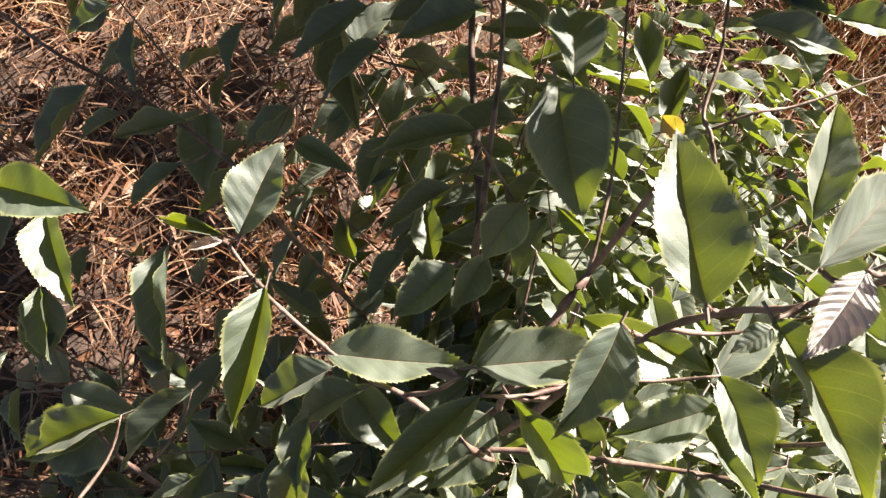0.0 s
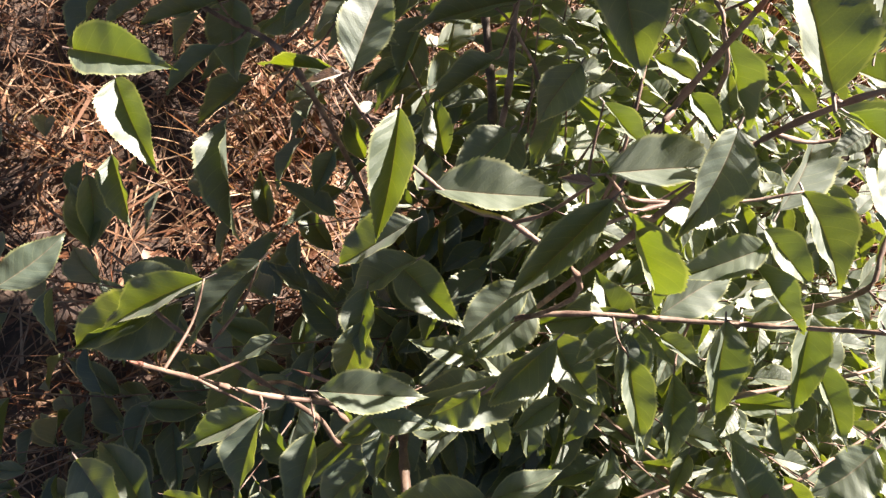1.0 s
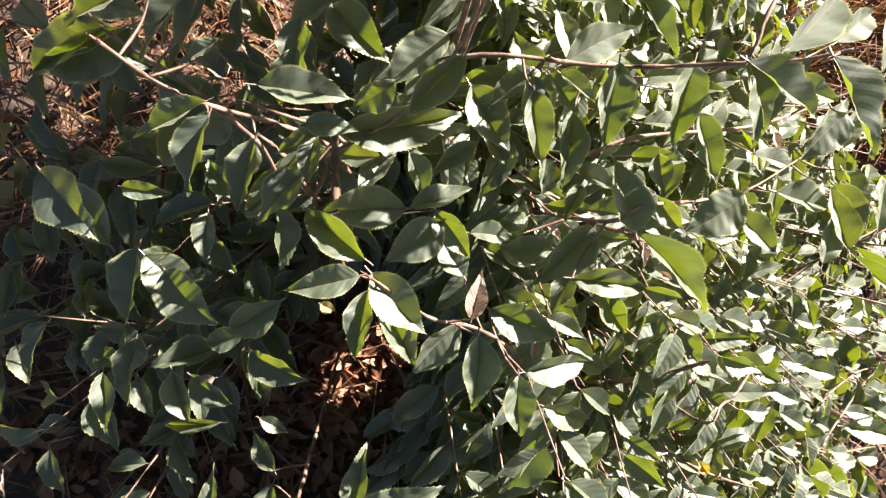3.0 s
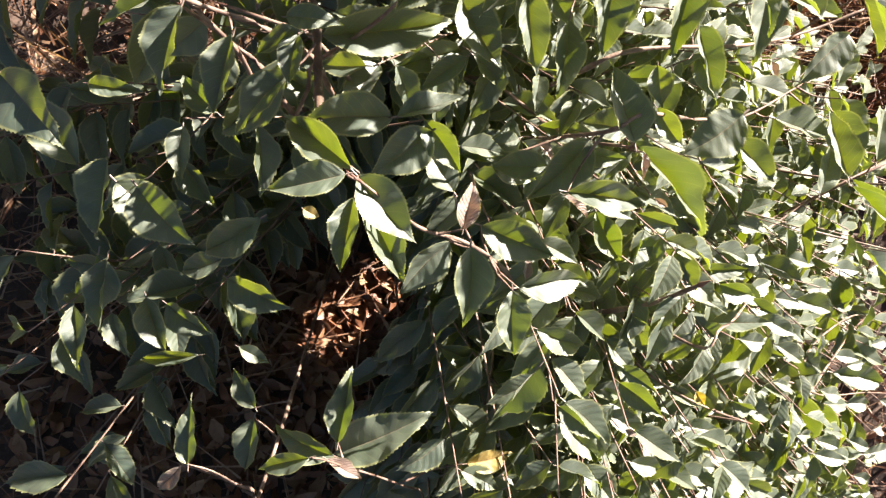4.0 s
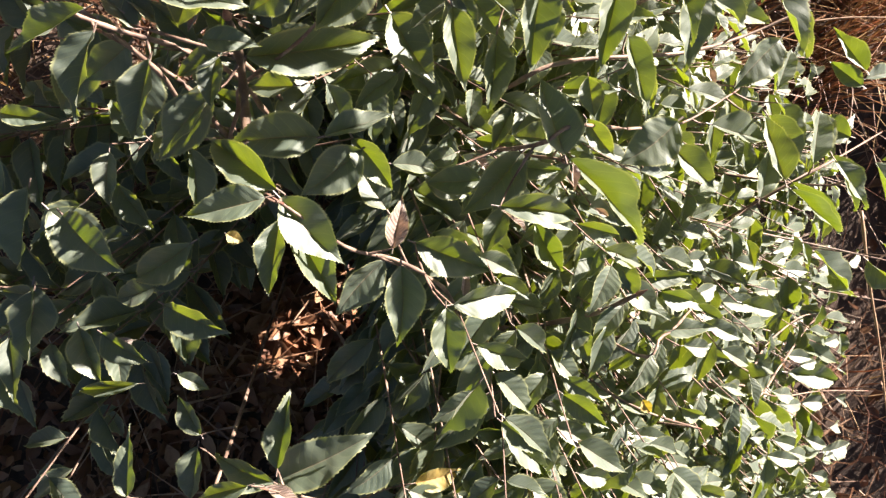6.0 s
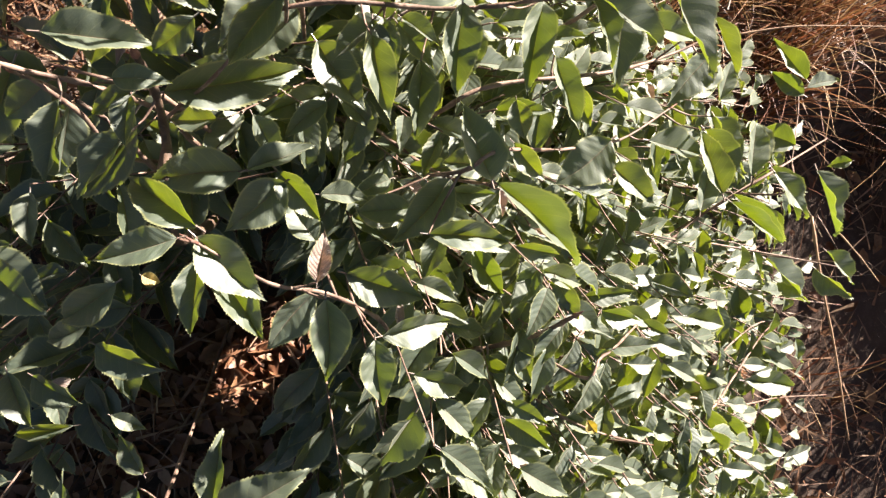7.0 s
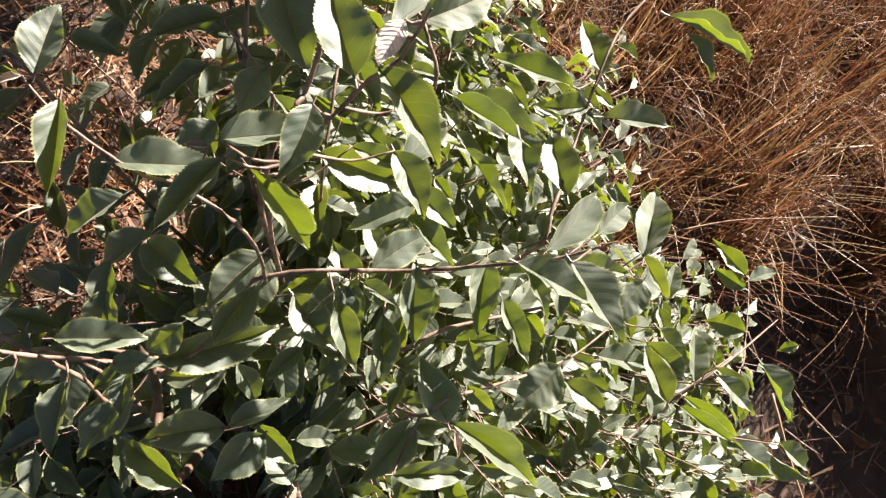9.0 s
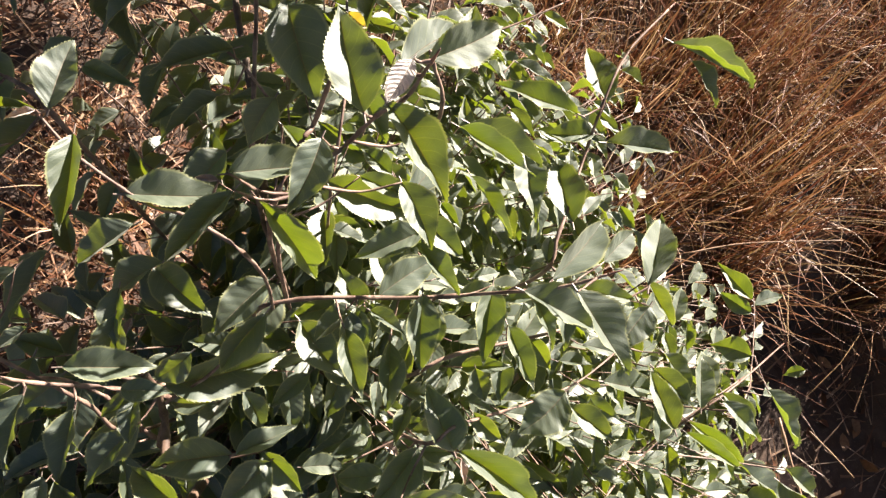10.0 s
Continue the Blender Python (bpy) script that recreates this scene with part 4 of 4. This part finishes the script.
leaf_on_nearest((0.4508, -0.0230, 0.4800), (0.4823, -0.0745, 0.4704), 0.0252, -14)
leaf_on_nearest((0.4767, -0.0999, 0.4500), (0.5426, -0.1573, 0.4298), 0.0197, 11)
leaf_on_nearest((0.5285, -0.0750, 0.4500), (0.5593, -0.1350, 0.4423), 0.0261, -2)
leaf_on_nearest((0.0366, 0.0780, 0.5800), (-0.0065, 0.0276, 0.5700), 0.0434, -13)
leaf_on_nearest((0.0536, 0.0458, 0.5600), (0.0912, -0.0139, 0.5485), 0.0358, 4)
leaf_on_nearest((0.1221, 0.0623, 0.8000), (0.1669, 0.1163, 0.7856), 0.0226, 12)
leaf_on_nearest((0.1444, 0.0709, 0.7400), (0.1741, 0.0379, 0.7319), 0.0219, 4)
leaf_on_nearest((0.1399, 0.0542, 0.7300), (0.1678, 0.0118, 0.7228), 0.0187, -5)
leaf_on_nearest((0.2433, 0.1271, 0.7200), (0.2434, 0.0667, 0.7161), 0.0271, 7)
leaf_on_nearest((0.1681, 0.1133, 0.8000), (0.2243, 0.0774, 0.7891), 0.0168, 3)
leaf_on_nearest((0.2297, 0.0159, 0.7000), (0.2457, -0.0343, 0.6932), 0.0216, -10)
leaf_on_nearest((0.0915, 0.0363, 0.6200), (0.0878, -0.0099, 0.6097), 0.0243, -19)
leaf_on_nearest((-0.1501, 0.1233, 0.6000), (-0.2002, 0.0616, 0.5738), 0.0292, 24)
leaf_on_nearest((-0.2836, -0.0295, 0.6000), (-0.2413, -0.0849, 0.6082), 0.0471, 29)
leaf_on_nearest((-0.0629, 0.0922, 0.6200), (-0.0210, 0.0420, 0.6310), 0.0342, 12)
leaf_on_nearest((0.0305, 0.0762, 0.6000), (-0.0243, 0.0345, 0.5909), 0.0334, 1)
leaf_on_nearest((0.0323, -0.1221, 0.6000), (0.0125, -0.0827, 0.5895), 0.0238, 2)
leaf_on_nearest((0.0659, -0.0920, 0.5800), (0.1063, -0.1112, 0.5713), 0.0249, 10)


# ---- single dry stalks ----
def stalk(radius, points):
    v, f = tube(smooth_line(points, 6), radius, radius * 0.4, 6)
    tagged(new("dry_stalk", mesh_from("dry_stalk", v, f, litter_straw)), "long pale dry grass stalk beside the shrub", "grass stalk", "dry stalks round the shrub")


stalk(.0022, ((0.7828, -0.1105, 0.1719), (0.7882, -0.2127, 0.1620), (0.7977, -0.3154, 0.1530), (0.8039, -0.4472, 0.1401)))
stalk(.0014, ((0.8566, -0.1389, 0.1340), (0.8827, -0.1778, 0.1357), (0.9083, -0.2210, 0.1368)))
stalk(.0015, ((0.6791, 0.1605, 0.2088), (0.7561, 0.1614, 0.2264), (0.8281, 0.1531, 0.2418), (0.9236, 0.1382, 0.2619)))
stalk(.0016, ((-0.1875, 0.5114, 0.3388), (-0.1605, 0.4608, 0.3298), (-0.1390, 0.4254, 0.3241), (-0.1185, 0.3604, 0.3089)))
stalk(.0014, ((0.1182, -0.2760, 0.2258), (0.1140, -0.3175, 0.2219), (0.1142, -0.3837, 0.2166)))
stalk(.0013, ((-0.3192, 0.1929, 0.0888), (-0.3738, 0.1695, 0.0778), (-0.4211, 0.1379, 0.0675), (-0.4751, 0.1260, 0.0576)))
stalk(.0013, ((-0.4283, 0.1461, 0.0669), (-0.3995, 0.1134, 0.0691), (-0.3708, 0.0769, 0.0710), (-0.3460, 0.0407, 0.0722)))
stalk(.0014, ((-0.5962, 0.2802, 0.1057), (-0.5293, 0.2241, 0.0951), (-0.4774, 0.1764, 0.0857), (-0.4250, 0.1434, 0.0804)))


# ---- the rest of the foliage, on thinner shoots under the outer leaves ----
def hole(p, reach=0.068):
    """The gap in the crown over bare ground."""
    return (p.x + 0.05) ** 2 + (p.y + 0.20) ** 2 < reach**2


def shaft(p):
    """The way by which the sun reaches the dead leaves under the gap."""
    q = p - Vector((-0.02, -0.20, 0.02))
    along = q.dot(SUN_WAY)
    return 0.05 < along and (q - SUN_WAY * along).length < 0.055


def inside(x, y):
    """Whether the crown reaches over a place of the plan."""
    edge = 0.735 + 0.12 * math.exp(-(((y + 0.08) / 0.17) ** 2)) + 0.04 * math.sin(17 * y)
    if y > 0.12 and (x > 0.60 + 0.25 * (y - 0.12) or x < 0.06):
        return False
    return x < edge and y > -0.66


def crown(x, y):
    """The height of the crown's skin."""
    h = min(0.72, 0.46 + 1.3 * (x + 0.08)) - 0.80 * max(x - 0.05, 0.0) ** 1.15 - 0.22 * max(-0.20 - y, 0.0) - 0.15 * max(y - 0.25, 0.0)
    return max(h + 0.05 * noise.noise(Vector((x * 7, y * 7, 2.0))), 0.10)


def build_foliage():
    rnd = random.Random(33)
    verts, faces, uvs, creases = [], [], [], []
    singles = 0
    shoots_v, shoots_f = [], []
    spots = list(LEAF_SPOTS)
    shoots = 0
    while shoots < 1120:
        if shoots % 38 == 0:
            # low shoots in the shade
            end = Vector((rnd.uniform(-0.52, 0.06), rnd.uniform(-0.58, 0.02), rnd.uniform(0.14, 0.44)))
        elif shoots % 34 == 3:
            # shoots over the straw, on the shaded side
            end = Vector((rnd.uniform(-0.55, 0.08), rnd.uniform(-0.08, 0.62), rnd.uniform(0.26, 0.60)))
        elif shoots % 9 == 5:
            # high shoots added out of view to throw shade on the left leaves
            end = Vector((rnd.uniform(-0.12, 0.48), rnd.uniform(0.38, 0.76), rnd.uniform(0.86, 1.06)))
        elif shoots % 9 == 2:
            # taller stems further back, out of view, added to shade the ground at left
            end = Vector((rnd.uniform(-0.35, 0.60), rnd.uniform(0.80, 1.45), rnd.uniform(0.52, 1.20)))
        elif shoots % 9 == 4:
            base, tip = rnd.choice(spots)
            end = base + Vector((rnd.gauss(0, 0.05), rnd.gauss(0, 0.05), -rnd.uniform(0.06, 0.16)))
            if base.x > 0.1 or (base.y > 0.15 and base.x > -0.02) or (base.y < -0.14 and base.x < -0.04) or rnd.random() < (0.45 if base.y > 0.05 else 0.70):
                end = Vector((rnd.uniform(0.15, 0.75), rnd.uniform(-0.60, 0.10), 0.0))
                if not inside(end.x, end.y):
                    continue
                end.z = crown(end.x, end.y) - rnd.uniform(0.02, 0.12)
            end.z = min(end.z, rnd.uniform(0.40, 0.60))
        else:
            x, y = 0.86 - 0.94 * rnd.random() ** 1.6, 0.60 - 1.26 * rnd.random() ** 0.8
            if not inside(x, y) or rnd.random() > 0.30 + 0.70 * slope(x + 0.7 * max(-0.22 - y, 0.0), -0.02, 0.24):
                continue
            end = Vector((x, y, crown(x, y) - 0.28 * rnd.random() ** 1.5 - 0.03))
        if end.z < relief(end.x, end.y) + 0.06 or hole(end):
            continue
        tall = end.y > 0.77 or end.z > 0.77
        foot = ROOT + Vector((rnd.uniform(-0.09, 0.09), rnd.uniform(-0.09, 0.09), rnd.uniform(0.0, 0.12)))
        mid = foot.lerp(end, 0.5) + Vector((rnd.gauss(0, 0.03), rnd.gauss(0, 0.03), 0.10 * (end.z - foot.z)))
        line = smooth_line([foot, mid, end], 8)
        if any(hole(q, 0.085) for q in line):
            continue
        v, f = tube(line[13:] if tall else line[10:], 0.0011, 0.0006, 5)
        shoots += 1
        shoots_f += [tuple(i + len(shoots_v) for i in q) for q in f]
        shoots_v += v
        length = sum((b - a).length for a, b in zip(line, line[1:]))
        side = 1
        count = max(4, int(length * 0.72 / (0.040 - 0.014 * slope(end.x, 0.0, 0.2))))
        for n in range(count):
            s = 0.74 + 0.26 * n / (count - 1) if tall else 0.30 + 0.70 * n / (count - 1)
            q = s * (len(line) - 1)
            i = min(int(q), len(line) - 2)
            at = line[i].lerp(line[i + 1], q - i)
            way = (line[i + 1] - line[i]).normalized()
            across = way.cross(Vector((0, 0, 1))).normalized() * side
            side = -side
            go = (across * rnd.uniform(0.6, 1.1) + way * rnd.uniform(0.2, 0.8) + Vector((0.05, -0.35, rnd.uniform(-0.95, -0.10)))).normalized()
            size = rnd.uniform(0.046, 0.072) * (1.3 - 0.3 * slope(at.x, 0.0, 0.2)) * (0.8 + 0.2 * math.sin(3.1 * s))
            if hole(at + go * size) or shaft(at + go * size * 0.5) or at.z < 0.04:
                continue
            want = Vector((0, 0, 1.0)) + SUN_WAY * 0.22 + Vector((rnd.gauss(0, 0.36) - 0.45 * slope(at.x, 0.10, -0.10), rnd.gauss(0, 0.36), rnd.gauss(0, 0.15)))
            m = leaf_frame(at + go * 0.006, at + go * size, size * rnd.uniform(0.34, 0.44), roll_to(go, want))
            if singles < 120 and n == count - 1 and not tall:
                young = singles % 3 == 0
                ob = new("leaf", rnd.choice(LEAF_MESH["young" if young else ""]))
                ob.matrix_world = m @ Matrix.Diagonal((0.42, 0.42, 0.42, 1.0)) if young else m
                under(ob, shrub)
                if young:
                    ob["label"] = "small brown unfolding young leaf"
                singles += 1
                continue
            sv, sf, su, sc = rnd.choice(COARSE)
            k = len(verts)
            verts += [m @ Vector(q2) for q2 in sv]
            faces += [tuple(j + k for j in q2) for q2 in sf]
            creases += [(a + k, b + k) for a, b in sc]
            uvs += su
    under(tagged(new("foliage", mesh_from("foliage", verts, faces, foliage_green, uvs, True, creases)), "dense inner mass of small toothed green leaves", kind="stuff"), shrub)
    under(tagged(new("shoot", mesh_from("shoot", shoots_v, shoots_f, twig_bark)), "thin brown inner shoots", kind="stuff"), shrub)


build_foliage()
